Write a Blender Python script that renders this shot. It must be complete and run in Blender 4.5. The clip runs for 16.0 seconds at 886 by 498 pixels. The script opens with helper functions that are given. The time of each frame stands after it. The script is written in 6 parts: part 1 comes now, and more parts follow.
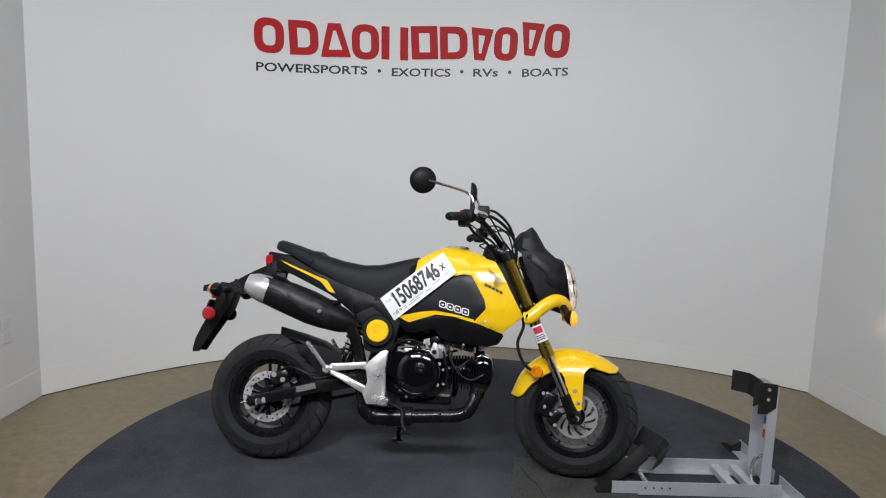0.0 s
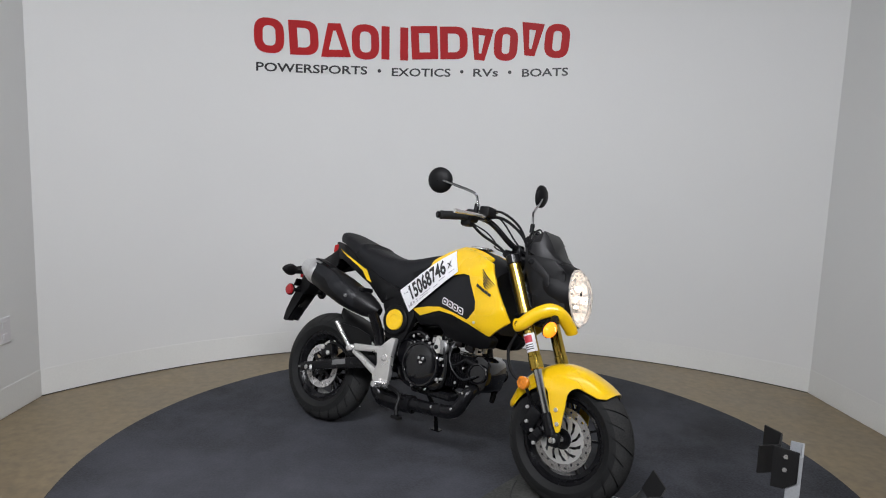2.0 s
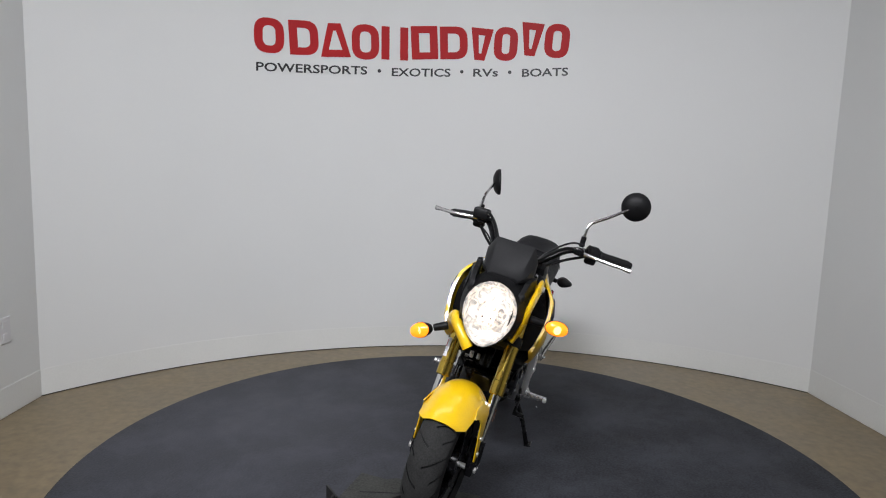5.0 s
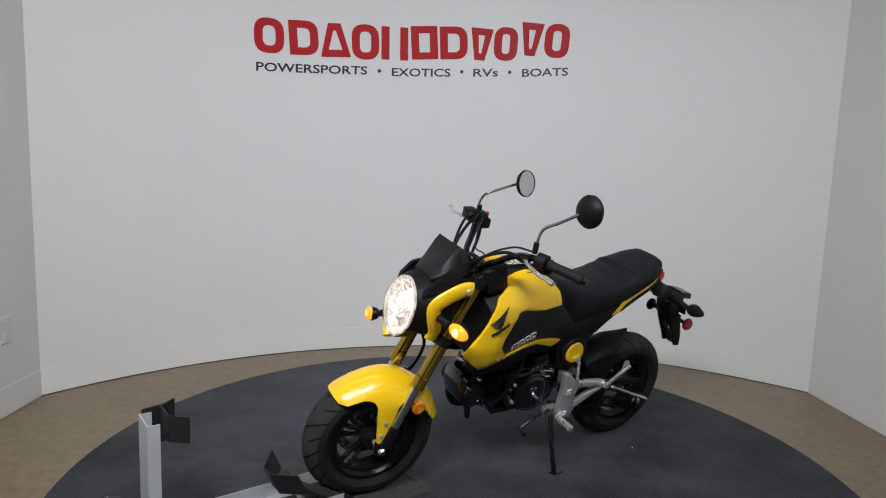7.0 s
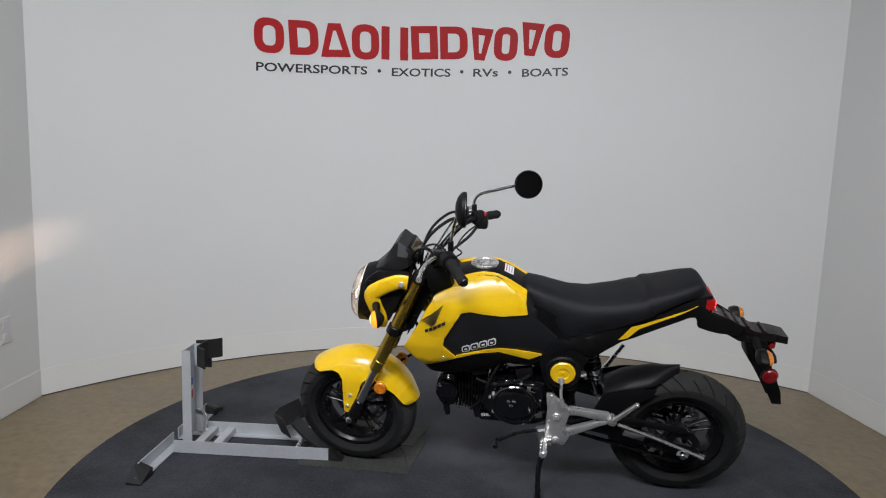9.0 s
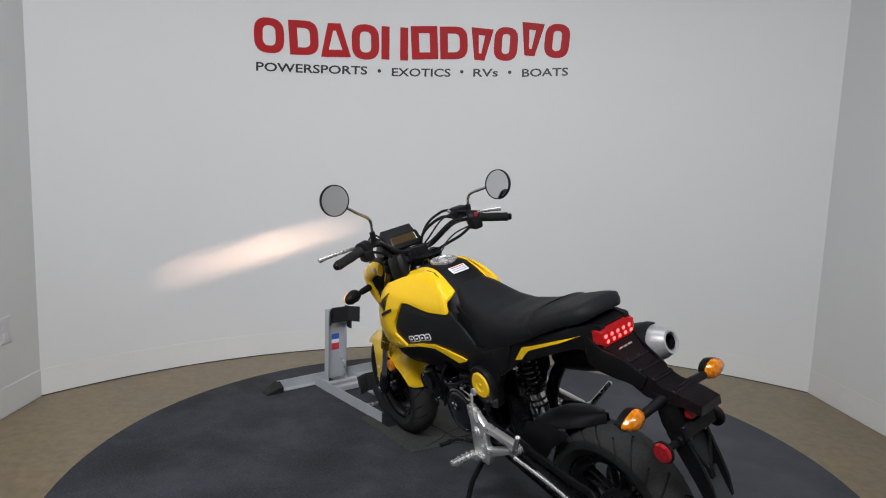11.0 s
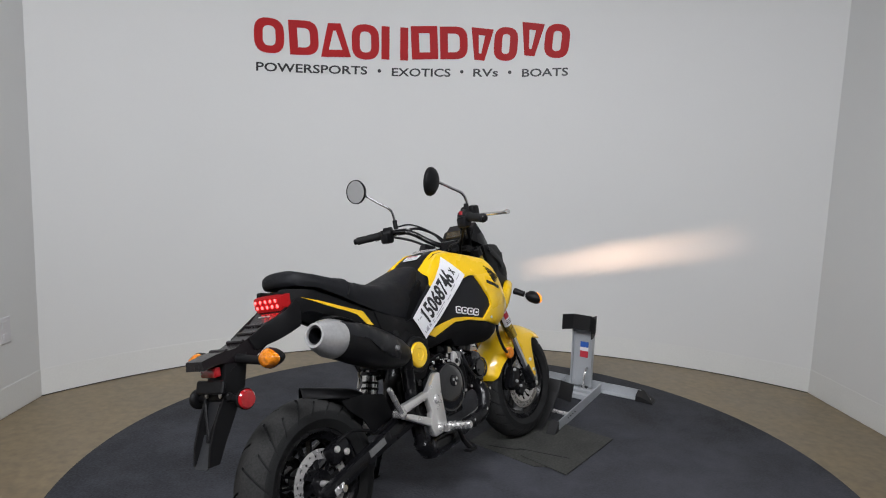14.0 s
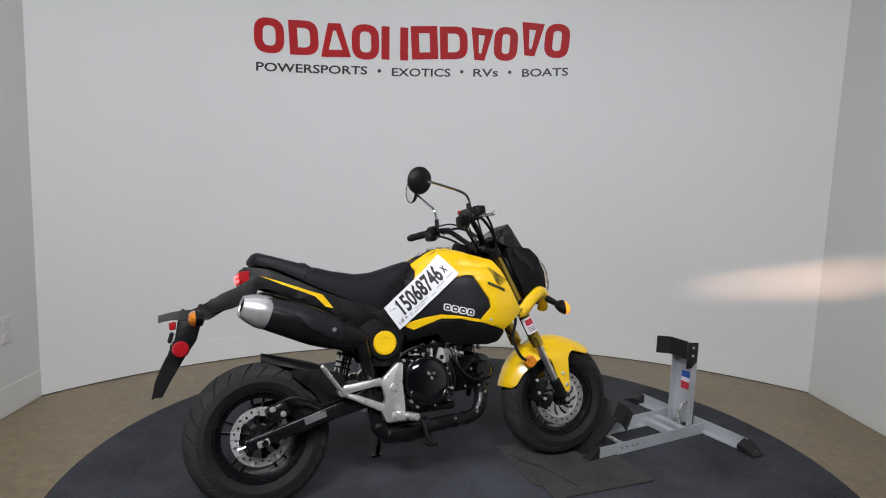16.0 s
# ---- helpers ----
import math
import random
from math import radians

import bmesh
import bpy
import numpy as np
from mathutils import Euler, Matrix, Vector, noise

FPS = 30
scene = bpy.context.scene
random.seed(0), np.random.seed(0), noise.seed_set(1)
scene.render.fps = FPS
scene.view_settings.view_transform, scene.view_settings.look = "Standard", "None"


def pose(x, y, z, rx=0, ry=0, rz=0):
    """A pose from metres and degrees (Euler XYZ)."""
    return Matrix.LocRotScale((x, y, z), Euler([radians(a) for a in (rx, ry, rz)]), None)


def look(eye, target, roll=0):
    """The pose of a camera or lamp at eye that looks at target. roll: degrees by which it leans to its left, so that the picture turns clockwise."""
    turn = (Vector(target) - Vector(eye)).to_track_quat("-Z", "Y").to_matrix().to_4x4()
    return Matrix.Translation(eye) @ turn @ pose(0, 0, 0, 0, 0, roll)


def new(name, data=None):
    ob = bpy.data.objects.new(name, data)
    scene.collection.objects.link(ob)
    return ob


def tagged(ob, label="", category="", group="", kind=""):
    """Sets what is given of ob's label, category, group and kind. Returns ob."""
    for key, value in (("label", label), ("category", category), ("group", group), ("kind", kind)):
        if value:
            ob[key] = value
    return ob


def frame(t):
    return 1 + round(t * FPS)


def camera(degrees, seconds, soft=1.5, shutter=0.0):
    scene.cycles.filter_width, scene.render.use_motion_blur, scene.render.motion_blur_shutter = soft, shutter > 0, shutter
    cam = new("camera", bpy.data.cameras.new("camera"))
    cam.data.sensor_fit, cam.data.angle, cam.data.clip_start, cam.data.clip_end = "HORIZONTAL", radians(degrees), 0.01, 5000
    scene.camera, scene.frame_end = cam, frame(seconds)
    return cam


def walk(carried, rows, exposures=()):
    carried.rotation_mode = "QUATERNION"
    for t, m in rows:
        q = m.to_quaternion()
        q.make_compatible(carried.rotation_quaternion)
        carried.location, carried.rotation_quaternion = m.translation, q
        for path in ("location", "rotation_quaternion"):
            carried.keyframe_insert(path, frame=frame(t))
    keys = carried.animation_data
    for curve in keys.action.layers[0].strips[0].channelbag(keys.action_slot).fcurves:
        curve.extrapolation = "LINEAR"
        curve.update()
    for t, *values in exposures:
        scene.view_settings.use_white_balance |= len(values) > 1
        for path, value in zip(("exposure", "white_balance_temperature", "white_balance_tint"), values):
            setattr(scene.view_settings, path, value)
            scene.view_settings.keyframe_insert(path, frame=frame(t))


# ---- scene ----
import functools
from math import cos, sin, tan, pi, atan2, sqrt

# ---------------------------------------------------------------- camera
EYE = Vector((-0.0007, -2.3876, 1.1675))
PITCH, YAW, ROLL = radians(7.35), radians(-2.6), 1.93
AHEAD = Vector((sin(YAW) * cos(PITCH), cos(YAW) * cos(PITCH), -sin(PITCH)))
cam = camera(69.39, 16.0, soft=1.1)
walk(cam, [(0, look(EYE, EYE + AHEAD, ROLL)), (16, look(EYE, EYE + AHEAD, ROLL))],
     exposures=[(0, 0.01), (3, 0.01), (7, -0.07), (9, -0.10), (12, -0.05), (16, -0.06)])

# ---------------------------------------------------------------- light
world = bpy.data.worlds.new("world")
scene.world = world
world.use_nodes = True
world.node_tree.nodes["Background"].inputs[0].default_value = (0.6, 0.65, 0.7, 1)
world.node_tree.nodes["Background"].inputs[1].default_value = 0.05


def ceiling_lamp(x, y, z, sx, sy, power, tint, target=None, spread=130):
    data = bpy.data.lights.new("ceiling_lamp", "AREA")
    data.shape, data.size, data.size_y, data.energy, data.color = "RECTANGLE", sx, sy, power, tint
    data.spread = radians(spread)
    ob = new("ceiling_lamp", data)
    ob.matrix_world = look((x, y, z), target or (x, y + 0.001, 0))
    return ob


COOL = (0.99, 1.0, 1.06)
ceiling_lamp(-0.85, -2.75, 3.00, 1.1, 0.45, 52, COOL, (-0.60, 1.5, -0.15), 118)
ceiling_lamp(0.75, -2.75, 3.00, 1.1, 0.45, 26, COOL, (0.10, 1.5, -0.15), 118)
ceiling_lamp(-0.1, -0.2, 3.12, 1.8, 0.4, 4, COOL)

# ---------------------------------------------------------------- materials


def material(name, color, rough=0.5, metal=0.0, vary=0.12, scale=8.0, fine=120.0, bump=0.05, coat=0.0, rough_vary=0.12, emit=None, strength=0.0, spec=0.5):
    """A surface with blotches and grain in colour, gloss and relief, in metres of the thing's own space."""
    m = bpy.data.materials.new(name)
    m.use_nodes = True
    t = m.node_tree
    b = t.nodes["Principled BSDF"]
    co = t.nodes.new("ShaderNodeTexCoord")
    big, small = t.nodes.new("ShaderNodeTexNoise"), t.nodes.new("ShaderNodeTexNoise")
    big.inputs["Scale"].default_value, small.inputs["Scale"].default_value = scale, fine
    big.inputs["Detail"].default_value = 5
    for n in (big, small):
        t.links.new(co.outputs["Object"], n.inputs["Vector"])
    mix = t.nodes.new("ShaderNodeMix")
    mix.data_type = "RGBA"
    mix.inputs[6].default_value = (*[c * (1 - vary) for c in color], 1)
    mix.inputs[7].default_value = (*[min(1, c * (1 + vary)) for c in color], 1)
    add = t.nodes.new("ShaderNodeMath")
    add.operation = "MULTIPLY_ADD"
    add.inputs[1].default_value = 0.5
    t.links.new(small.outputs["Fac"], add.inputs[0])
    half = t.nodes.new("ShaderNodeMath")
    half.operation = "MULTIPLY"
    half.inputs[1].default_value = 0.5
    t.links.new(big.outputs["Fac"], half.inputs[0])
    t.links.new(half.outputs[0], add.inputs[2])
    spread_ = t.nodes.new("ShaderNodeMapRange")
    spread_.inputs["From Min"].default_value, spread_.inputs["From Max"].default_value = 0.34, 0.66
    t.links.new(add.outputs[0], spread_.inputs["Value"])
    t.links.new(spread_.outputs[0], mix.inputs[0])
    t.links.new(mix.outputs[2], b.inputs["Base Color"])
    ramp = t.nodes.new("ShaderNodeMapRange")
    ramp.inputs["To Min"].default_value = max(0.02, rough - rough_vary)
    ramp.inputs["To Max"].default_value = min(1, rough + rough_vary)
    t.links.new(big.outputs["Fac"], ramp.inputs["Value"])
    t.links.new(ramp.outputs[0], b.inputs["Roughness"])
    b.inputs["Metallic"].default_value = metal
    b.inputs["Specular IOR Level"].default_value = spec
    b.inputs["Coat Weight"].default_value = coat
    b.inputs["Coat Roughness"].default_value = 0.08
    if bump:
        bp = t.nodes.new("ShaderNodeBump")
        bp.inputs["Strength"].default_value, bp.inputs["Distance"].default_value = bump, 0.002
        t.links.new(small.outputs["Fac"], bp.inputs["Height"])
        t.links.new(bp.outputs[0], b.inputs["Normal"])
    if emit:
        b.inputs["Emission Color"].default_value = (*emit, 1)
        b.inputs["Emission Strength"].default_value = strength
    return m


WALL = material("white_wall_paint", (0.70, 0.705, 0.69), 0.5, vary=0.02, scale=1.5, fine=300, bump=0.04)
BASE = material("white_base_trim", (0.71, 0.715, 0.69), 0.45, vary=0.03, scale=3, bump=0.03)
# unseen ceiling, dark to keep bounced light off the upper wall
CEIL = material("ceiling_paint", (0.10, 0.10, 0.10), 0.85, vary=0.1)
FLOOR = material("tan_sealed_concrete", (0.186, 0.142, 0.082), 0.36, vary=0.26, scale=2.6, fine=30, bump=0.06)
CARPET = material("charcoal_turntable_carpet", (0.019, 0.021, 0.027), 0.95, vary=0.75, scale=3.5, fine=110, bump=0.9)
ct = CARPET.node_tree
scuff, sr, smix = ct.nodes.new("ShaderNodeTexNoise"), ct.nodes.new("ShaderNodeMapRange"), ct.nodes.new("ShaderNodeMix")
scuff.inputs["Scale"].default_value, scuff.inputs["Detail"].default_value, scuff.inputs["Distortion"].default_value = 3.2, 12, 0.2
scuff.inputs["Roughness"].default_value = 0.72
sr.inputs["From Min"].default_value, sr.inputs["From Max"].default_value, sr.inputs["To Max"].default_value = 0.44, 0.72, 0.50
smix.data_type = "RGBA"
smix.inputs[7].default_value = (0.070, 0.072, 0.086, 1)
cb = ct.nodes["Principled BSDF"].inputs["Base Color"]
ct.links.new(ct.nodes["Texture Coordinate"].outputs["Object"], scuff.inputs["Vector"])
ct.links.new(scuff.outputs["Fac"], sr.inputs["Value"])
# one side of the round carpet is more worn and dusty
place_, worn, wsum = ct.nodes.new("ShaderNodeMapping"), ct.nodes.new("ShaderNodeTexGradient"), ct.nodes.new("ShaderNodeMath")
place_.inputs["Location"].default_value, place_.inputs["Scale"].default_value = (0.15, 0.75, 0), (0.75, 0.75, 0.75)
worn.gradient_type = "SPHERICAL"
wsum.operation, wsum.use_clamp, wsum.inputs[1].default_value = "MULTIPLY_ADD", True, 0.80
ct.links.new(ct.nodes["Texture Coordinate"].outputs["Object"], place_.inputs["Vector"])
ct.links.new(place_.outputs[0], worn.inputs["Vector"])
ct.links.new(worn.outputs["Fac"], wsum.inputs[0])
ct.links.new(sr.outputs[0], wsum.inputs[2])
ct.links.new(wsum.outputs[0], smix.inputs[0])
ct.links.new(cb.links[0].from_socket, smix.inputs[6])
ct.links.new(smix.outputs[2], cb)
RED_PAINT = material("red_sign_vinyl", (0.42, 0.010, 0.013), 0.6, vary=0.06, spec=0.3)
BLACK_INK = material("black_sign_vinyl", (0.015, 0.015, 0.017), 0.45)
SEAM = material("dark_seam", (0.03, 0.028, 0.025), 0.9)
# unseen wall behind the camera, dark so that mirrors and gloss reflect dark
DARK_WALL = material("dark_rear_wall", (0.05, 0.05, 0.055), 0.9)
OUTLET = material("white_outlet_plastic", (0.66, 0.65, 0.66), 0.4, vary=0.03)

# ---------------------------------------------------------------- mesh helpers


def finish(name, bm, mat, smooth=35):
    """One mesh object out of a bmesh."""
    bmesh.ops.remove_doubles(bm, verts=bm.verts, dist=1e-6)
    bmesh.ops.recalc_face_normals(bm, faces=bm.faces)
    me = bpy.data.meshes.new(name)
    bm.to_mesh(me)
    bm.free()
    me.materials.append(mat)
    if smooth:
        me.shade_smooth()
        me.set_sharp_from_angle(angle=radians(smooth))
    return new(name, me)


def part(name, bm, mat, parent=None, label="", smooth=35):
    ob = finish(name, bm, mat, smooth)
    if parent:
        ob.parent = parent
    if label:
        tagged(ob, label)
    return ob


def empty(name):
    ob = new(name)
    ob.empty_display_size = 0.1
    return ob


def ring_faces(bm, rings, close=True, cap=True):
    n = len(rings[0])
    for a, b in zip(rings, rings[1:]):
        for i in range(n if close else n - 1):
            bm.faces.new((a[i], a[(i + 1) % n], b[(i + 1) % n], b[i]))
    if cap:
        bm.faces.new(rings[0][::-1])
        bm.faces.new(rings[-1])


def box(bm, centre, size, bevel=0.0, turn=None, seg=1):
    """A bevelled box; turn is a rotation about its centre."""
    m = Matrix.Translation(centre) @ (turn or Matrix()) @ Matrix.Diagonal((*size, 1))
    made = bmesh.ops.create_cube(bm, size=1, matrix=m)["verts"]
    if bevel:
        edges = list({e for v in made for e in v.link_edges})
        bmesh.ops.bevel(bm, geom=edges, offset=bevel, segments=seg, profile=0.5, affect="EDGES")


def axes_to(direction):
    d = Vector(direction).normalized()
    u = d.orthogonal().normalized()
    return u, d.cross(u), d


def rod(bm, a, b, r0, r1=None, n=16, chamfer=0.0):
    """A round bar from a to b, tapered if r1 is given, with chamfered ends."""
    a, b = Vector(a), Vector(b)
    r1 = r0 if r1 is None else r1
    u, v, d = axes_to(b - a)
    stations = [(a, r0), (b, r1)]
    if chamfer:
        stations = [(a, r0 - chamfer), (a + d * chamfer, r0), (b - d * chamfer, r1), (b, r1 - chamfer)]
    rings = [[bm.verts.new(p + (u * cos(2 * pi * i / n) + v * sin(2 * pi * i / n)) * r) for i in range(n)] for p, r in stations]
    ring_faces(bm, rings)


def turned(bm, origin, axis, profile, n=48, cap=True):
    """A body of revolution: profile of (distance along the axis, radius)."""
    o = Vector(origin)
    u, v, d = axes_to(axis)
    rings = [[bm.verts.new(o + d * h + (u * cos(2 * pi * i / n) + v * sin(2 * pi * i / n)) * max(r, 1e-4)) for i in range(n)] for h, r in profile]
    ring_faces(bm, rings, cap=cap)


def curve_points(points, per=6):
    """A smooth line through points."""
    pts = [Vector(p) for p in points]
    ends = [pts[0] * 2 - pts[1], *pts, pts[-1] * 2 - pts[-2]]
    out = []
    for p0, p1, p2, p3 in zip(ends, ends[1:], ends[2:], ends[3:]):
        for k in range(per):
            t = k / per
            out.append(0.5 * (2 * p1 + (p2 - p0) * t + (2 * p0 - 5 * p1 + 4 * p2 - p3) * t * t + (3 * p1 - p0 - 3 * p2 + p3) * t ** 3))
    return [*out, pts[-1]]


def pipe(bm, points, radius, n=12, per=6):
    """A bent tube; radius is a number or a function of the way along, 0 to 1."""
    pts = curve_points(points, per)
    u = (pts[1] - pts[0]).orthogonal().normalized()
    rings = []
    for i, p in enumerate(pts):
        d = (pts[min(i + 1, len(pts) - 1)] - pts[max(i - 1, 0)]).normalized()
        u = (u - d * u.dot(d)).normalized()
        v = d.cross(u)
        r = radius(i / (len(pts) - 1)) if callable(radius) else radius
        rings.append([bm.verts.new(p + (u * cos(2 * pi * k / n) + v * sin(2 * pi * k / n)) * r) for k in range(n)])
    ring_faces(bm, rings)


def loft(bm, sections, cap=True):
    rings = [[bm.verts.new(p) for p in s] for s in sections]
    ring_faces(bm, rings, cap=cap)


def plate(bm, outline, depth, thick, side=1, step=0.03, bevel=0.003, rough=None):
    """A moulded panel: an outline in x and z, bulged to y = side * depth(x, z), with real thickness and a bevelled rim."""
    tmp = bmesh.new()
    verts = [tmp.verts.new((x, 0, z)) for x, z in outline]
    tmp.faces.new(verts)
    for axis in (0, 2):
        lo, hi = min(p[axis // 2] for p in outline), max(p[axis // 2] for p in outline)
        for k in range(1, int((hi - lo) / step) + 1):
            at, no = [0, 0, 0], [0, 0, 0]
            at[axis], no[axis] = lo + k * step, 1
            bmesh.ops.bisect_plane(tmp, geom=[*tmp.verts, *tmp.edges, *tmp.faces], plane_co=at, plane_no=no, dist=1e-5)
    bmesh.ops.triangulate(tmp, faces=[f for f in tmp.faces if len(f.verts) > 4])
    rim = {v for e in tmp.edges if e.is_boundary for v in e.verts}
    outer, inner = {}, {}
    for v in tmp.verts:
        y = depth(v.co.x, v.co.z)
        outer[v] = bm.verts.new((v.co.x, side * (y - (bevel if v in rim else 0)), v.co.z))
        inner[v] = bm.verts.new((v.co.x, side * (y - thick), v.co.z))
    for f in tmp.faces:
        bm.faces.new([outer[v] for v in f.verts])
        bm.faces.new([inner[v] for v in f.verts][::-1])
    for e in tmp.edges:
        if e.is_boundary:
            a, b = e.verts
            bm.faces.new((outer[a], outer[b], inner[b], inner[a]))
    tmp.free()


def slab(bm, outline, y0, y1, bevel=0.0):
    """A flat piece cut to an outline in x and z, between two depths y."""
    a = [bm.verts.new((x, y0, z)) for x, z in outline]
    b = [bm.verts.new((x, y1, z)) for x, z in outline]
    faces = [bm.faces.new(a), bm.faces.new(b[::-1])]
    n = len(a)
    for i in range(n):
        faces.append(bm.faces.new((a[i], b[i], b[(i + 1) % n], a[(i + 1) % n])))
    if bevel:
        bmesh.ops.recalc_face_normals(bm, faces=faces)
        edges = list({e for f in faces[:2] for e in f.edges})
        bmesh.ops.bevel(bm, geom=edges, offset=bevel, segments=2, profile=0.5, affect="EDGES")


def rounded(points, r=0.01, n=4):
    """An outline with its corners rounded."""
    out = []
    pts = [Vector((*p, 0)) if len(p) == 2 else Vector(p) for p in points]
    for a, b, c in zip([pts[-1], *pts], pts, [*pts[1:], pts[0]]):
        k = min(r, (a - b).length * 0.45, (c - b).length * 0.45)
        p, q = b + (a - b).normalized() * k, b + (c - b).normalized() * k
        for i in range(n + 1):
            t = i / n
            w = p * (1 - t) ** 2 + b * 2 * t * (1 - t) + q * t * t
            out.append((w.x, w.y))
    return out


# ---------------------------------------------------------------- the room
CX, CY, RAD = 0.18, -0.91, 2.696          # curved wall: centre and radius
A0, A1 = -57.3, 39.9                      # its two ends, degrees from +y towards +x
FLOOR_Z, HIGH = -0.02, 3.15


def on_wall(deg, z, proud=0.0):
    a = radians(deg)
    return Vector((CX + (RAD - proud) * sin(a), CY + (RAD - proud) * cos(a), z))


def curved_band(bm, z0, z1, r_in, r_out, a0=A0, a1=A1, n=72):
    rings = []
    for i in range(n + 1):
        a = radians(a0 + (a1 - a0) * i / n)
        s, c = sin(a), cos(a)
        rings.append([bm.verts.new((CX + r * s, CY + r * c, z)) for r, z in ((r_in, z0), (r_in, z1), (r_out, z1), (r_out, z0))])
    ring_faces(bm, rings)


bm = bmesh.new()
curved_band(bm, FLOOR_Z, HIGH, RAD, RAD + 0.15)
tagged(part("wall_curved", bm, WALL), "smooth white painted curved backdrop wall", "wall", kind="structure")

LC, RC = on_wall(A0, 0), on_wall(A1, 0)
LB, RB = Vector((LC.x + 0.30, -4.3, 0)), Vector((RC.x + 0.60, -4.3, 0))


def straight_wall(name, p, q, label, z0=FLOOR_Z, z1=HIGH, thick=0.15, mat=WALL):
    bm = bmesh.new()
    d = (q - p).normalized()
    n = Vector((d.y, -d.x, 0)) * thick
    ring = [p, q, q + n, p + n]
    loft(bm, [[Vector((v.x, v.y, z)) for v in ring] for z in (z0, z1)])
    return tagged(part(name, bm, mat, smooth=0), label, "wall", kind="structure")


straight_wall("wall_west", LB, LC, "white painted flat side wall", thick=-0.15)
straight_wall("wall_east", RC, RB, "white painted flat side wall", thick=-0.15)
straight_wall("wall_south", RB, LB, "unseen rear wall, coloured dark to keep reflections dark", thick=-0.15, mat=DARK_WALL)

bm = bmesh.new()
box(bm, (0, -1.2, FLOOR_Z - 0.05), (7.5, 8.5, 0.1))
tagged(part("floor", bm, FLOOR, smooth=0), "worn tan sealed concrete floor", "floor", kind="structure")
bm = bmesh.new()
box(bm, (0, -1.2, HIGH + 0.05), (7.5, 8.5, 0.1))
tagged(part("ceiling", bm, CEIL, smooth=0), "unseen ceiling, coloured dark to cut its bounce", "ceiling", kind="structure")

bm = bmesh.new()
curved_band(bm, FLOOR_Z + 0.004, 0.115, RAD - 0.0022, RAD - 0.0005)
base = tagged(part("baseboard", bm, BASE), "white painted base trim along the curved wall", "baseboard", kind="structure")
for p, q in ((LB, LC), (RC, RB)):
    d = (q - p).normalized()
    inward = Vector((d.y, -d.x, 0)) * 0.0022
    bm = bmesh.new()
    loft(bm, [[Vector((v.x, v.y, z)) for v in (p, q, q + inward, p + inward)] for z in (FLOOR_Z + 0.004, 0.115)])
    tagged(part("baseboard", bm, BASE, smooth=0), "white painted base trim along the side wall", "baseboard", kind="structure")
bm = bmesh.new()
curved_band(bm, FLOOR_Z + 0.0005, FLOOR_Z + 0.004, RAD - 0.005, RAD - 0.001)
tagged(part("trim_seam", bm, SEAM), "dark gap under the base trim", "seam", kind="structure")

# electrical outlet on the west wall
out = empty("wall_outlet")
tagged(out, "white wall outlet cover on the side wall", "outlet")
d = (LC - LB).normalized()
nrm = Vector((d.y, -d.x, 0))
spot = LC - d * 0.245 + Vector((0, 0, 0.375))
turn = Matrix((d, nrm, Vector((0, 0, 1)))).transposed().to_4x4()
out.matrix_world = Matrix.Translation(spot) @ turn
bm = bmesh.new()
box(bm, (0, 0.003, 0), (0.075, 0.006, 0.118), 0.002)
part("cover_plate", bm, OUTLET, out)
for dz in (-0.028, 0.028):
    bm = bmesh.new()
    box(bm, (0, 0.007, dz), (0.034, 0.003, 0.028), 0.001)
    part("socket", bm, OUTLET, out)

# ---------------------------------------------------------------- painted sign on the curved wall


def wrap_sign(bm, deg, z):
    """Bends a flat sign, drawn in x and z about its own origin and y towards the viewer, on to the wall."""
    for v in bm.verts:
        p = on_wall(deg + math.degrees(v.co.x / RAD), z + v.co.z, 0.0015 + v.co.y)
        v.co = p


def corner_round(points, radii, n=6):
    """An outline whose corners have radii of their own; every outline of as many corners gets as many points."""
    out = []
    pts = [Vector((*p, 0)) for p in points]
    for a, b, c, r in zip([pts[-1], *pts], pts, [*pts[1:], pts[0]], radii):
        k = max(1e-4, min(r, (a - b).length * 0.49, (c - b).length * 0.49))
        p, q = b + (a - b).normalized() * k, b + (c - b).normalized() * k
        for i in range(n + 1):
            t = i / n
            w_ = p * (1 - t) ** 2 + b * 2 * t * (1 - t) + q * t * t
            out.append((w_.x, w_.y))
    return out


def flat_ring(bm, outer, inner):
    """A flat band between two outlines, with a thin edge."""
    n = len(outer)
    a, b, c, d = ([bm.verts.new((x, y, z)) for x, z in pts] for pts, y in ((outer, 0.0), (outer, 0.0012), (inner, 0.0012), (inner, 0.0)))
    for p, q in ((a, b), (b, c), (c, d)):
        for i in range(n):
            bm.faces.new((p[i], p[(i + 1) % n], q[(i + 1) % n], q[i]))


def flat_bar(bm, x0, x1, z0, z1, lift=0.0):
    for k in range(4):
        a, b = x0 + (x1 - x0) * k / 4, x0 + (x1 - x0) * (k + 1) / 4
        loft(bm, [[Vector((x, y, z + lift * x)) for x, z in ((a, z0), (b, z0), (b, z1), (a, z1))] for y in (0.0, 0.0012)])


sign = empty("wall_sign")
tagged(sign, "red block sign with black lettering on the white wall", "sign")
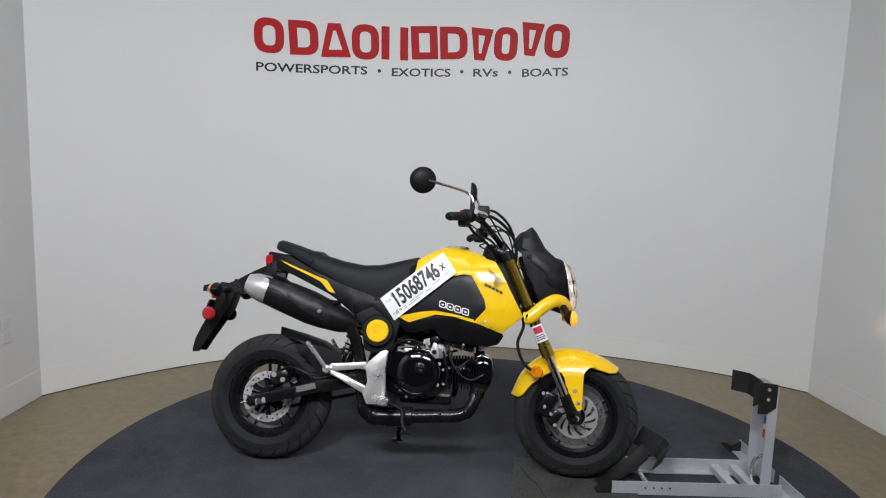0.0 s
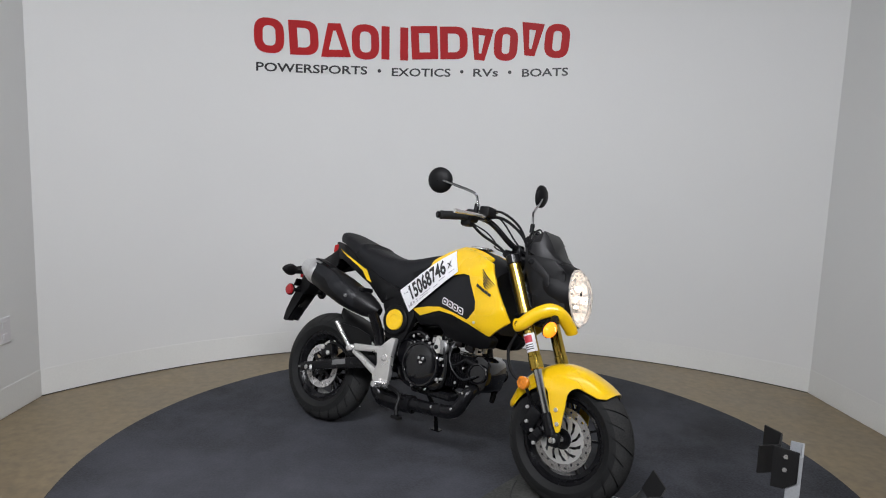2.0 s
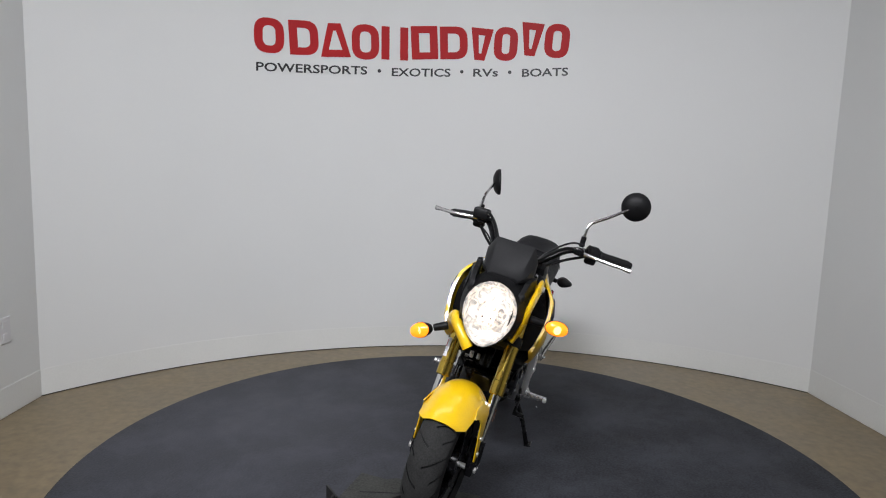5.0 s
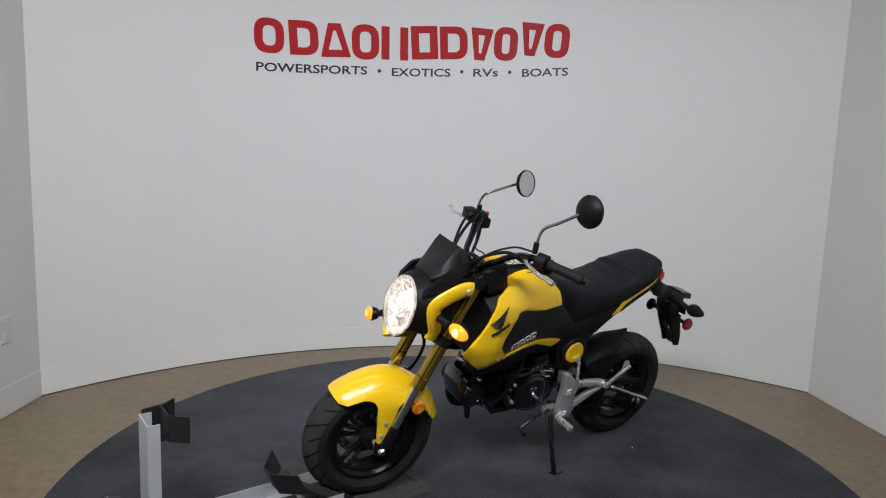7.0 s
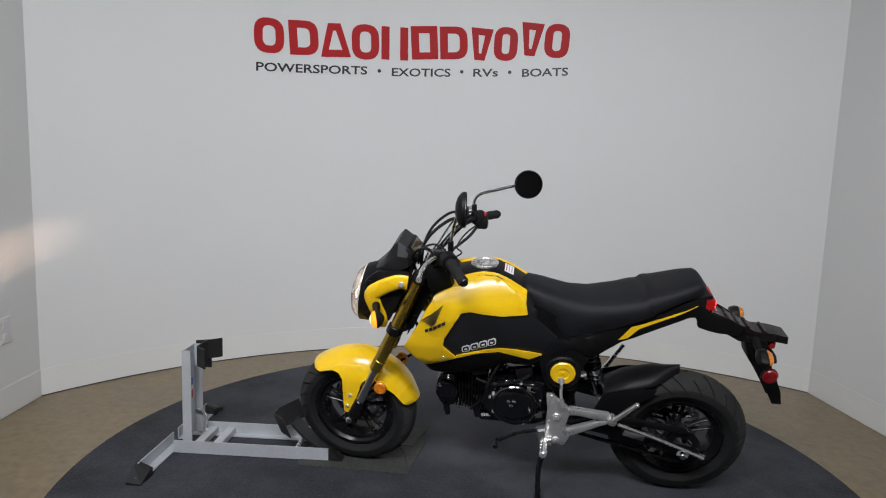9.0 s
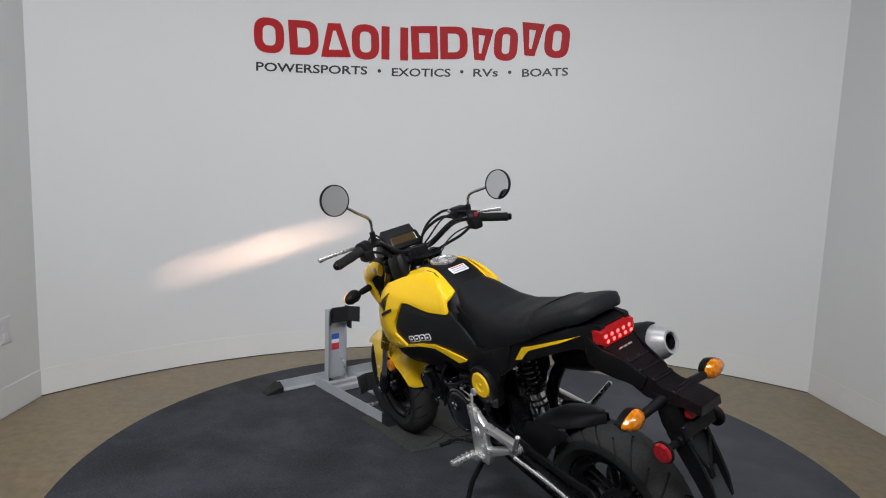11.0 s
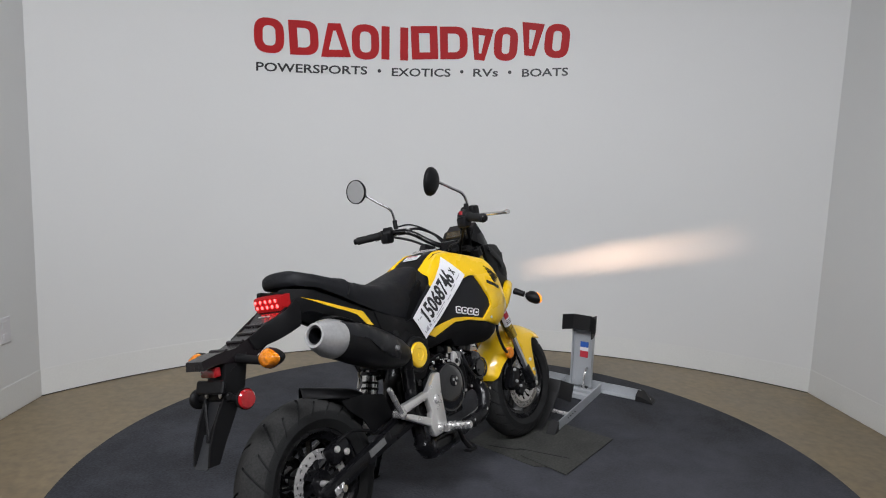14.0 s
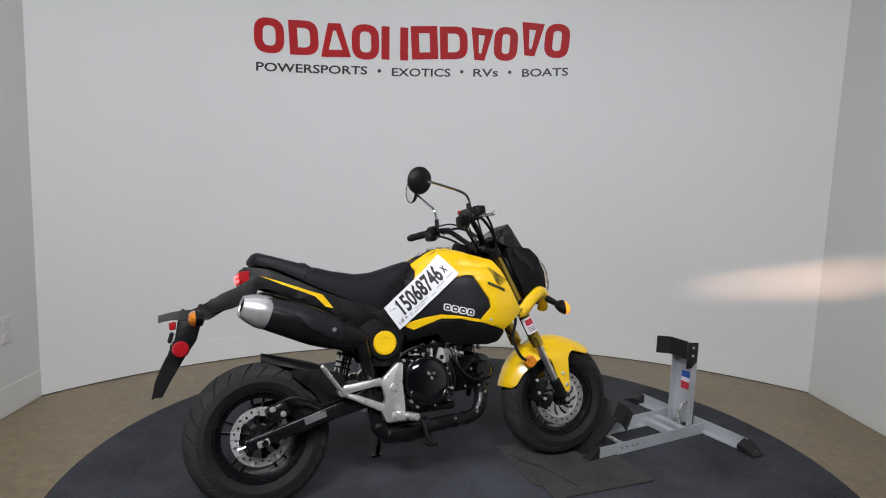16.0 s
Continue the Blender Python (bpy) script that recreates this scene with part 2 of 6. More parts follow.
# name of the firm as plain red shapes: start and end degrees, low and high z, tilt, form
BLOCKS = [(-33.2, -29.5, 1.787, 1.985, 1, "ring"), (-28.9, -25.2, 1.798, 1.995, 4, "dee"), (-25.0, -21.1, 1.803, 2.0, 4, "peak"), (-20.9, -17.3, 1.803, 2.012, 2, "ring"),
          (-17.0, -13.45, 1.814, 2.012, 1, "posts"), (-13.05, -9.5, 1.829, 2.03, 4, "frame"), (-9.2, -5.5, 1.839, 2.038, 3, "dee"), (-5.2, -2.2, 1.839, 2.035, -4, "wedge"),
          (-1.95, 1.2, 1.841, 2.047, -2, "ring"), (1.5, 4.5, 1.875, 2.075, -5, "wedge"), (4.75, 8.0, 1.863, 2.07, -3, "ring")]
for a, b, z0, z1, lean, form in BLOCKS:
    w, h = radians(b - a) * RAD / 2, (z1 - z0) / 2
    k = 0.050
    bm = bmesh.new()
    if form != "posts":
        top, low = {"peak": (0.42, 1.0), "wedge": (1.0, 0.46)}.get(form, (1.0, 1.0))
        r = {"ring": (0.080,) * 4, "dee": (0.0, 0.075, 0.075, 0.0)}.get(form, (0.004,) * 4)
        outer = [(-w * low, -h), (w * low, -h), (w * top, h), (-w * top, h)]
        inner = [(-max(0.008, w * low - k), -h + k * 0.85), (max(0.008, w * low - k), -h + k * 0.85), (max(0.008, w * top - k), h - k * 0.85), (-max(0.008, w * top - k), h - k * 0.85)]
        flat_ring(bm, corner_round(outer, r), corner_round(inner, [q * 0.5 for q in r]))
    else:
        flat_bar(bm, -w, -w + k, -h, h)
        flat_bar(bm, w - k, w, -h, h)
    c, s_ = cos(radians(lean)), sin(radians(lean))
    for v in bm.verts:
        v.co.x, v.co.z = v.co.x * c - v.co.z * s_, v.co.x * s_ + v.co.z * c
    wrap_sign(bm, (a + b) / 2, (z0 + z1) / 2)
    part("red_block", bm, RED_PAINT, sign, smooth=0)


def lettering(name, text, size, mat, place, parent=None, width=None, depth=0.0006, bold=0.0):
    """Raised letters of the built-in font, as a mesh laid by place(x, z, y)."""
    cu = bpy.data.curves.new("letters", "FONT")
    cu.body, cu.size, cu.extrude, cu.resolution_u = text, size, depth, 3
    cu.offset = bold
    ob = new("letters", cu)
    bpy.context.view_layer.update()
    me = bpy.data.meshes.new_from_object(ob.evaluated_get(bpy.context.evaluated_depsgraph_get()))
    bpy.data.objects.remove(ob)
    bm = bmesh.new()
    bm.from_mesh(me)
    xs = [v.co.x for v in bm.verts]
    x0, span = min(xs), max(xs) - min(xs)
    s = width / span if width else 1.0
    for v in bm.verts:
        v.co = place((v.co.x - x0) * s, v.co.y, v.co.z + depth)
    return part(name, bm, mat, parent, smooth=0)


for text, a0, a1, z in (("POWERSPORTS", -32.95, -18.8, 1.681), ("EXOTICS", -15.55, -7.65, 1.716), ("RVs", -4.6, -1.25, 1.738), ("BOATS", 1.95, 8.05, 1.746)):
    slope = 0.034 / 14.2 if text == "POWERSPORTS" else 0.002
    lettering("lettering", text, 0.069, BLACK_INK, lambda x, z_, y, a0=a0, z=z, slope=slope: on_wall(a0 + math.degrees(x / RAD), z + z_ + slope * math.degrees(x / RAD), 0.0015 + y), sign, radians(a1 - a0) * RAD, bold=0.0012)
for a, z in ((-17.2, 1.741), (-6.15, 1.765), (0.3, 1.772)):
    bm = bmesh.new()
    p = on_wall(a, z, 0.0005)
    turned(bm, p, Vector((CX - p.x, CY - p.y, 0)), [(0, 0.011), (0.0015, 0.011)], 20)
    part("dot", bm, BLACK_INK, sign)

# ---------------------------------------------------------------- turntable
TABLE_R = 1.483
table = empty("turntable")
tagged(table, "large round turntable covered in charcoal carpet", "turntable")
bm = bmesh.new()
turned(bm, (0, 0, 0), (0, 0, 1), [(FLOOR_Z + 0.002, TABLE_R - 0.003), (-0.006, TABLE_R), (-0.001, TABLE_R - 0.004), (0.0, TABLE_R - 0.012), (0.0, 0.01)], 160)
part("carpet_top", bm, CARPET, table)
bm = bmesh.new()
turned(bm, (0, 0, 0), (0, 0, 1), [(FLOOR_Z + 0.001, TABLE_R - 0.004), (FLOOR_Z + 0.001, TABLE_R + 0.003), (-0.007, TABLE_R + 0.003), (-0.007, TABLE_R - 0.004)], 160, cap=False)
part("edge_band", bm, SEAM, table, "thin dark edge band")

# ---------------------------------------------------------------- motorcycle materials
YELLOW = material("yellow_gloss_paint", (0.87, 0.545, 0.008), 0.28, vary=0.05, scale=6, fine=200, bump=0.01, coat=0.6, rough_vary=0.06)
BLACK_PLASTIC = material("black_textured_plastic", (0.0048, 0.0048, 0.0054), 0.50, vary=0.25, scale=14, fine=600, bump=0.12, spec=0.22)
GREY_PLASTIC = material("charcoal_panel_plastic", (0.0115, 0.012, 0.0138), 0.42, vary=0.15, scale=10, fine=500, bump=0.06, spec=0.28)
SEAT_VINYL = material("black_seat_vinyl", (0.0072, 0.0076, 0.0094), 0.58, vary=0.4, scale=12, fine=900, bump=0.35, spec=0.26)
RUBBER = material("tyre_rubber", (0.0105, 0.0108, 0.011), 0.72, vary=0.35, scale=9, fine=300, bump=0.2, spec=0.28)
TREAD = material("dusty_tread_rubber", (0.027, 0.027, 0.0265), 0.85, vary=0.35, scale=12, fine=200, bump=0.25, spec=0.25)
BLACK_METAL = material("black_painted_metal", (0.006, 0.006, 0.007), 0.26, vary=0.3, scale=20, fine=200, bump=0.05, spec=0.28)
ENGINE_BLACK = material("gloss_black_engine_paint", (0.003, 0.003, 0.004), 0.10, vary=0.3, scale=15, fine=150, bump=0.012, coat=0.9, rough_vary=0.04, spec=0.4)
ALLOY = material("brushed_alloy", (0.70, 0.69, 0.68), 0.24, metal=0.8, vary=0.08, scale=18, fine=400, bump=0.05)
CAST = material("cast_silver_alloy", (0.80, 0.79, 0.77), 0.30, metal=0.8, vary=0.06, scale=25, fine=300, bump=0.03)
STEEL = material("brake_disc_steel", (0.62, 0.61, 0.60), 0.28, metal=0.6, vary=0.12, scale=30, fine=300, bump=0.06)
DULL = material("dull_grey_metal", (0.20, 0.20, 0.20), 0.4, metal=0.4, vary=0.15)
FRONT_DISC = material("front_disc_steel", (0.50, 0.49, 0.48), 0.24, metal=0.9, vary=0.12, scale=30, bump=0.03)
DARK_CHROME = material("dark_chrome", (0.46, 0.46, 0.47), 0.15, metal=1.0, vary=0.04, rough_vary=0.05, bump=0.0)
SATIN_BLACK = material("satin_black_muffler", (0.006, 0.006, 0.0066), 0.40, vary=0.25, scale=18, bump=0.06, spec=0.24)
CONE = material("brushed_steel_cone", (0.60, 0.60, 0.60), 0.34, metal=0.7, vary=0.1, scale=25, bump=0.04)
CHROME = material("chrome", (0.72, 0.72, 0.72), 0.12, metal=1.0, vary=0.04, rough_vary=0.05, bump=0.0)
GOLD = material("gold_anodised_fork", (0.56, 0.39, 0.07), 0.16, metal=0.95, vary=0.08, bump=0.02)
AMBER = material("lit_amber_lens", (0.9, 0.28, 0.01), 0.2, vary=0.1, coat=0.5, emit=(1.0, 0.25, 0.012), strength=1.45)
AMBER_CORE = material("glowing_amber_core", (1.0, 0.6, 0.2), 0.3, emit=(1.0, 0.62, 0.20), strength=2.6)
AMBER_DARK = material("unlit_amber_lens", (0.66, 0.20, 0.007), 0.10, vary=0.45, scale=70, fine=110, bump=0.9, coat=0.8, rough_vary=0.05)
GLOSS_PLASTIC = material("gloss_black_plastic", (0.008, 0.006, 0.007), 0.24, vary=0.3, scale=12, fine=200, bump=0.06, spec=0.3)
RED_LENS = material("red_lens", (0.15, 0.004, 0.006), 0.32, vary=0.15, scale=80, coat=0.0, emit=(1.0, 0.03, 0.03), strength=0.20, spec=0.12)
RED_DARK = material("red_reflector", (0.33, 0.010, 0.014), 0.12, vary=0.2, scale=90, coat=0.7)
RED_LED = material("lit_red_led", (0.9, 0.1, 0.1), 0.3, emit=(1.0, 0.022, 0.022), strength=14.0)
LAMP_GLOW = material("glow_painted_reflector", (0.55, 0.54, 0.52), 0.2, metal=0.4, vary=0.3, scale=26, fine=70, bump=0.2, emit=(1.0, 0.82, 0.68), strength=2.0)
# noise in the emission paints bright and dark reflections on the reflector
lt = LAMP_GLOW.node_tree
cells, spread = lt.nodes.new("ShaderNodeTexNoise"), lt.nodes.new("ShaderNodeMapRange")
cells.inputs["Scale"].default_value, cells.inputs["Detail"].default_value, cells.inputs["Distortion"].default_value = 34, 1.0, 1.6
lt.links.new(lt.nodes["Texture Coordinate"].outputs["Object"], cells.inputs["Vector"])
spread.inputs["From Min"].default_value, spread.inputs["From Max"].default_value = 0.36, 0.60
spread.inputs["To Min"].default_value, spread.inputs["To Max"].default_value = 0.06, 0.80
lt.links.new(cells.outputs["Fac"], spread.inputs["Value"])
# the bulb's reflected light is painted as emission, strongest round the bulb
spot_, near_, gain_, hot_ = (lt.nodes.new(k) for k in ("ShaderNodeMapping", "ShaderNodeTexGradient", "ShaderNodeMath", "ShaderNodeMath"))
spot_.inputs["Scale"].default_value = (7.0, 10.0, 8.0)
spot_.inputs["Location"].default_value = (-0.545 * 7.0, -0.004 * 10.0, -0.735 * 8.0)
near_.gradient_type = "SPHERICAL"
gain_.operation, gain_.inputs[1].default_value, gain_.inputs[2].default_value = "MULTIPLY_ADD", 1.9, 0.22
hot_.operation = "MULTIPLY"
lt.links.new(lt.nodes["Texture Coordinate"].outputs["Object"], spot_.inputs["Vector"])
lt.links.new(spot_.outputs[0], near_.inputs["Vector"])
lt.links.new(near_.outputs["Fac"], gain_.inputs[0])
lt.links.new(gain_.outputs[0], hot_.inputs[0])
lt.links.new(spread.outputs[0], hot_.inputs[1])
lt.links.new(hot_.outputs[0], lt.nodes["Principled BSDF"].inputs["Emission Strength"])
# added emitter behind the slit, strong enough to throw the headlamp's beam
BEAM = material("lit_headlamp_beam", (1, 0.95, 0.9), 0.3, emit=(1.0, 0.66, 0.47), strength=135000.0)
# for the bulbs and the glowing plate added over the slit box
BULB = material("lit_headlamp_bulb_and_plate", (1, 0.95, 0.9), 0.3, emit=(1.0, 0.84, 0.70), strength=1.6)
WHITE_LABEL = material("white_paper_label", (0.78, 0.78, 0.80), 0.55, vary=0.04, bump=0.03)
INK = material("black_ink", (0.014, 0.014, 0.016), 0.5)
GREY_INK = material("grey_ink", (0.36, 0.36, 0.38), 0.6)
RED_INK = material("red_ink", (0.50, 0.03, 0.05), 0.5)
BLUE_INK = material("blue_ink", (0.03, 0.12, 0.48), 0.5)
RED_SWITCH = material("red_switch_plastic", (0.32, 0.012, 0.02), 0.4)
MIRROR = material("mirror_glass", (0.86, 0.87, 0.88), 0.03, metal=1.0, vary=0.01, bump=0.0, rough_vary=0.01)
SCREEN = material("dark_meter_glass", (0.05, 0.035, 0.015), 0.12, vary=0.2, coat=0.5)
SMOKE = material("smoked_visor", (0.010, 0.010, 0.011), 0.42, vary=0.2, spec=0.3)
GLASS = bpy.data.materials.new("clear_headlamp_cover")
GLASS.use_nodes = True
gt = GLASS.node_tree
clear, gloss, blend, edge = (gt.nodes.new(k) for k in ("ShaderNodeBsdfTransparent", "ShaderNodeBsdfGlossy", "ShaderNodeMixShader", "ShaderNodeFresnel"))
gloss.inputs["Roughness"].default_value, edge.inputs["IOR"].default_value = 0.03, 1.45
gt.links.new(edge.outputs[0], blend.inputs[0])
gt.links.new(clear.outputs[0], blend.inputs[1])
gt.links.new(gloss.outputs[0], blend.inputs[2])
gt.links.new(blend.outputs[0], gt.nodes["Material Output"].inputs[0])

# ---------------------------------------------------------------- the motorcycle: x ahead, y to its left, z up, tyres on z = 0
bike = empty("motorcycle")
tagged(bike, "small yellow and black motorcycle leaning on its kickstand", "motorcycle")
LEAN = radians(-14.0)
STAND = Matrix.Translation((-0.1775, 0.024, 0.2335)) @ Matrix.Rotation(LEAN, 4, "X") @ Matrix.Translation((0, 0, -0.2355))


def lerp(x, xs, ys):
    return float(np.interp(x, xs, ys))


def bp(name, bm, mat, parent=None, label="", smooth=35):
    return part(name, bm, mat, parent or bike, label, smooth)


# ---- wheels


def wheel(name, x, z, radius, half, disc_r, side_disc):
    """A cast wheel: rim with hub and spokes, grooved tyre, drilled disc."""
    c = Vector((x, 0, z))
    rim_r = 0.157
    bm = bmesh.new()
    h = half * 0.72
    turned(bm, c, (0, 1, 0), [(-h, rim_r - 0.012), (-h, rim_r), (-h + 0.005, rim_r + 0.002), (-h + 0.012, rim_r - 0.010), (-0.03, rim_r - 0.022), (0.03, rim_r - 0.022),
                              (h - 0.012, rim_r - 0.010), (h - 0.005, rim_r + 0.002), (h, rim_r), (h, rim_r - 0.012), (h - 0.010, rim_r - 0.020), (0.03, rim_r - 0.032),
                              (-0.03, rim_r - 0.032), (-h + 0.010, rim_r - 0.020), (-h, rim_r - 0.012)], 72, cap=False)
    turned(bm, c, (0, 1, 0), [(-0.055, 0.012), (-0.055, 0.034), (-0.04, 0.040), (0.04, 0.040), (0.055, 0.034), (0.055, 0.012)], 32)
    body = bp(name, bm, BLACK_METAL, None, "black cast alloy wheel")
    for k in range(5):
        a = 2 * pi * k / 5 + 0.3
        for off in (-0.16, 0.16):
            bm = bmesh.new()
            p0 = c + Vector((cos(a + off * 1.6), 0, sin(a + off * 1.6))) * 0.036
            p1 = c + Vector((cos(a + off), 0, sin(a + off))) * (rim_r - 0.026)
            d = (p1 - p0).normalized()
            turn = Matrix((d, Vector((0, 1, 0)), d.cross(Vector((0, 1, 0))))).transposed().to_4x4()
            box(bm, (p0 + p1) / 2, ((p1 - p0).length, 0.022, 0.008), 0.002, turn)
            part("spoke", bm, BLACK_METAL, body)
    # tyre
    bm = bmesh.new()
    n, prof = 192, []
    for j in range(21):
        u = -1 + 2 * j / 20
        a = u * radians(112)
        wide = half * sin(a) if abs(a) < radians(90) else half * (1 if u > 0 else -1) * (1 - 0.22 * (abs(a) - radians(90)) / radians(22))
        depth = (radius - rim_r) * (1 - cos(a)) / (1 - cos(radians(112)))
        prof.append((wide, radius - depth, 0.42 * abs(u) ** 1.2))
    rings = [[bm.verts.new(c + Vector((cos(2 * pi * i / n + k) * r, w, sin(2 * pi * i / n + k) * r))) for w, r, k in prof] for i in range(n)]
    grooves = []
    for i in range(n):
        a, b = rings[i], rings[(i + 1) % n]
        for j in range(20):
            f = bm.faces.new((a[j], a[j + 1], b[j + 1], b[j]))
            k = (i + (8 if j > 9 else 0)) % 16
            e = abs(j - 9.5)
            if (k == 0 and 0.5 <= e < 7) or (k == 8 and 3 < e < 7):
                grooves.append(f)
    made = bmesh.ops.extrude_face_region(bm, geom=grooves)["geom"]
    bmesh.ops.delete(bm, geom=grooves, context="FACES_ONLY")
    for v in {v for v in made if isinstance(v, bmesh.types.BMVert)}:
        d = Vector((v.co.x - x, 0, v.co.z - z))
        v.co -= d.normalized() * 0.006
    tyre = part("tyre", bm, RUBBER, body, "worn black grooved tyre with a dusty tread", smooth=28)
    tyre.data.materials.append(TREAD)
    # dust on the tread only; groove floors stay darker to deepen their shade
    for f in tyre.data.polygons:
        w_ = min(1, abs(f.center.y) / half)
        top_ = radius - (radius - rim_r) * (1 - cos(math.asin(w_))) / (1 - cos(radians(112)))
        if w_ < 0.88 and sqrt((f.center.x - x) ** 2 + (f.center.z - z) ** 2) > top_ - 0.0025:
            f.material_index = 1
    # brake disc with holes and a spider
    bm = bmesh.new()
    y = side_disc * (half * 0.72 + 0.004)
    m, rows_r = 72, (disc_r - 0.030, disc_r - 0.023, disc_r - 0.015, disc_r - 0.008, disc_r)
    for yy in (y - 0.002, y + 0.002):
        ringz = [[bm.verts.new(c + Vector((cos(2 * pi * i / m) * r, yy, sin(2 * pi * i / m) * r))) for r in rows_r] for i in range(m)]
        for i in range(m):
            for j in range(4):
                if (i % 6 == 0 and j == 1) or (i % 6 == 3 and j == 2):
                    continue
                bm.faces.new((ringz[i][j], ringz[i][j + 1], ringz[(i + 1) % m][j + 1], ringz[(i + 1) % m][j]))
    turned(bm, c, (0, 1, 0), [(y - 0.002, disc_r), (y + 0.002, disc_r)], m, cap=False)
    turned(bm, c, (0, 1, 0), [(y - 0.002, disc_r - 0.030), (y + 0.002, disc_r - 0.030)], m, cap=False)
    part("brake_disc", bm, STEEL if x < 0 else FRONT_DISC, body, "drilled steel brake disc")
    bm = bmesh.new()
    m, radii = (66 if x > 0 else 64), (0.026, 0.038, 0.056, disc_r - 0.036, disc_r - 0.026)
    grid = [[bm.verts.new(c + Vector((cos(2 * pi * i / m + 13.0 * (r_ - 0.03) * (1 if x > 0 else 0)) * r_, y - 0.003, sin(2 * pi * i / m + 13.0 * (r_ - 0.03) * (1 if x > 0 else 0)) * r_))) for r_ in radii] for i in range(m)]
    for i in range(m):
        for j in range(4):
            if (x > 0 and j in (1, 2) and i % 6 >= 4) or (x < 0 and j in (1, 2, 3) and i % 8 >= 3):
                continue
            bm.faces.new((grid[i][j], grid[i][j + 1], grid[(i + 1) % m][j + 1], grid[(i + 1) % m][j]))
    bmesh.ops.solidify(bm, geom=list(bm.faces), thickness=0.006)
    part("disc_carrier", bm, BLACK_METAL if x < 0 else CAST, body)
    bm = bmesh.new()
    rod(bm, c - Vector((0, 0.118, 0)), c + Vector((0, 0.118, 0)), 0.009, chamfer=0.002)
    part("axle", bm, STEEL, body)
    return body


wheel("front_wheel", 0.6, 0.2355, 0.2365, 0.060, 0.110, -1)
wheel("rear_wheel", -0.6, 0.2400, 0.2435, 0.065, 0.098, -1)

# ---- fork and front fender
FORK = Vector((0.59 - 0.32, 0, 0.232 - 0.83)).normalized()


def on_fork(z, y):
    t = (z - 0.232) / FORK.z
    return Vector((0.592 + FORK.x * t, y, z))


for s in (-1, 1):
    y = 0.096 * s
    bm = bmesh.new()
    rod(bm, on_fork(0.845, y), on_fork(0.455, y), 0.0225, n=24, chamfer=0.003)
    leg = bp("fork_tube", bm, GOLD, None, "gold anodised fork outer tube")
    bm = bmesh.new()
    rod(bm, on_fork(0.50, y), on_fork(0.455, y), 0.0245, n=24, chamfer=0.003)
    part("fork_collar", bm, GOLD, leg)
    bm = bmesh.new()
    rod(bm, on_fork(0.458, y), on_fork(0.28, y), 0.0165, n=20)
    part("fork_slider", bm, CHROME, leg, "chrome fork inner tube")
    bm = bmesh.new()
    rod(bm, on_fork(0.318, y), on_fork(0.245, y), 0.021, 0.024, n=20, chamfer=0.004)
    box(bm, (0.594, y, 0.236), (0.045, 0.030, 0.050), 0.010, seg=2)
    part("axle_holder", bm, BLACK_METAL, leg, "black axle holder")
    bm = bmesh.new()
    rod(bm, (0.594, y + s * 0.014, 0.235), (0.594, y + s * 0.024, 0.235), 0.011, n=6, chamfer=0.002)
    part("axle_nut", bm, CHROME, leg)
    for zc in (0.83, 0.625):
        bm = bmesh.new()
        rod(bm, on_fork(zc + 0.016, y), on_fork(zc - 0.016, y), 0.0275, n=24, chamfer=0.003)
        part("fork_clamp", bm, BLACK_METAL, leg)
bm = bmesh.new()
for zc in (0.84, 0.625):
    p = on_fork(zc, 0) + Vector((-0.012, 0, 0))
    box(bm, p, (0.075, 0.20, 0.030), 0.008, Matrix.Rotation(radians(24), 4, "Y"), 2)
rod(bm, on_fork(0.86, 0) + Vector((-0.03, 0, 0)), on_fork(0.60, 0) + Vector((-0.03, 0, 0)), 0.026, n=20)
bp("triple_clamp", bm, BLACK_METAL, None, "black triple clamp and steering stem")


def wrap(bm, z0, z1, r, a0, a1):
    """A sticker bent round the outer side of the right fork tube."""
    u, v, d = axes_to(on_fork(z0, 0) - on_fork(z1, 0))
    v = Vector((0, -1, 0))
    u = v.cross(d)
    rings = []
    for z in (z0, z1):
        c = on_fork(z, -0.096)
        arc = [radians(a0 + (a1 - a0) * k / 10) for k in range(11)]
        rings.append([bm.verts.new(c + (v * cos(a) + u * sin(a)) * r) for a in arc] + [bm.verts.new(c + (v * cos(a) + u * sin(a)) * (r - 0.0006)) for a in arc[::-1]])
    ring_faces(bm, rings)


bm = bmesh.new()
wrap(bm, 0.572, 0.512, 0.0231, -75, 75)
sleeve = bp("fork_label", bm, WHITE_LABEL, None, "white label with a red field on the fork tube")
bm = bmesh.new()
wrap(bm, 0.566, 0.543, 0.0234, -42, 42)
part("red_field", bm, RED_INK, sleeve)
bm = bmesh.new()
for k in range(3):
    wrap(bm, 0.537 - 0.007 * k, 0.534 - 0.007 * k, 0.0234, -42, 42)
part("print_bar", bm, INK, sleeve)

FEND = [(0.352, 0.300), (0.362, 0.325), (0.383, 0.373), (0.413, 0.412), (0.446, 0.441), (0.511, 0.478), (0.577, 0.490), (0.642, 0.481), (0.708, 0.456), (0.742, 0.436), (0.760, 0.424)]
line = curve_points([(x, 0, z) for x, z in FEND], 3)
bm = bmesh.new()
layers = []
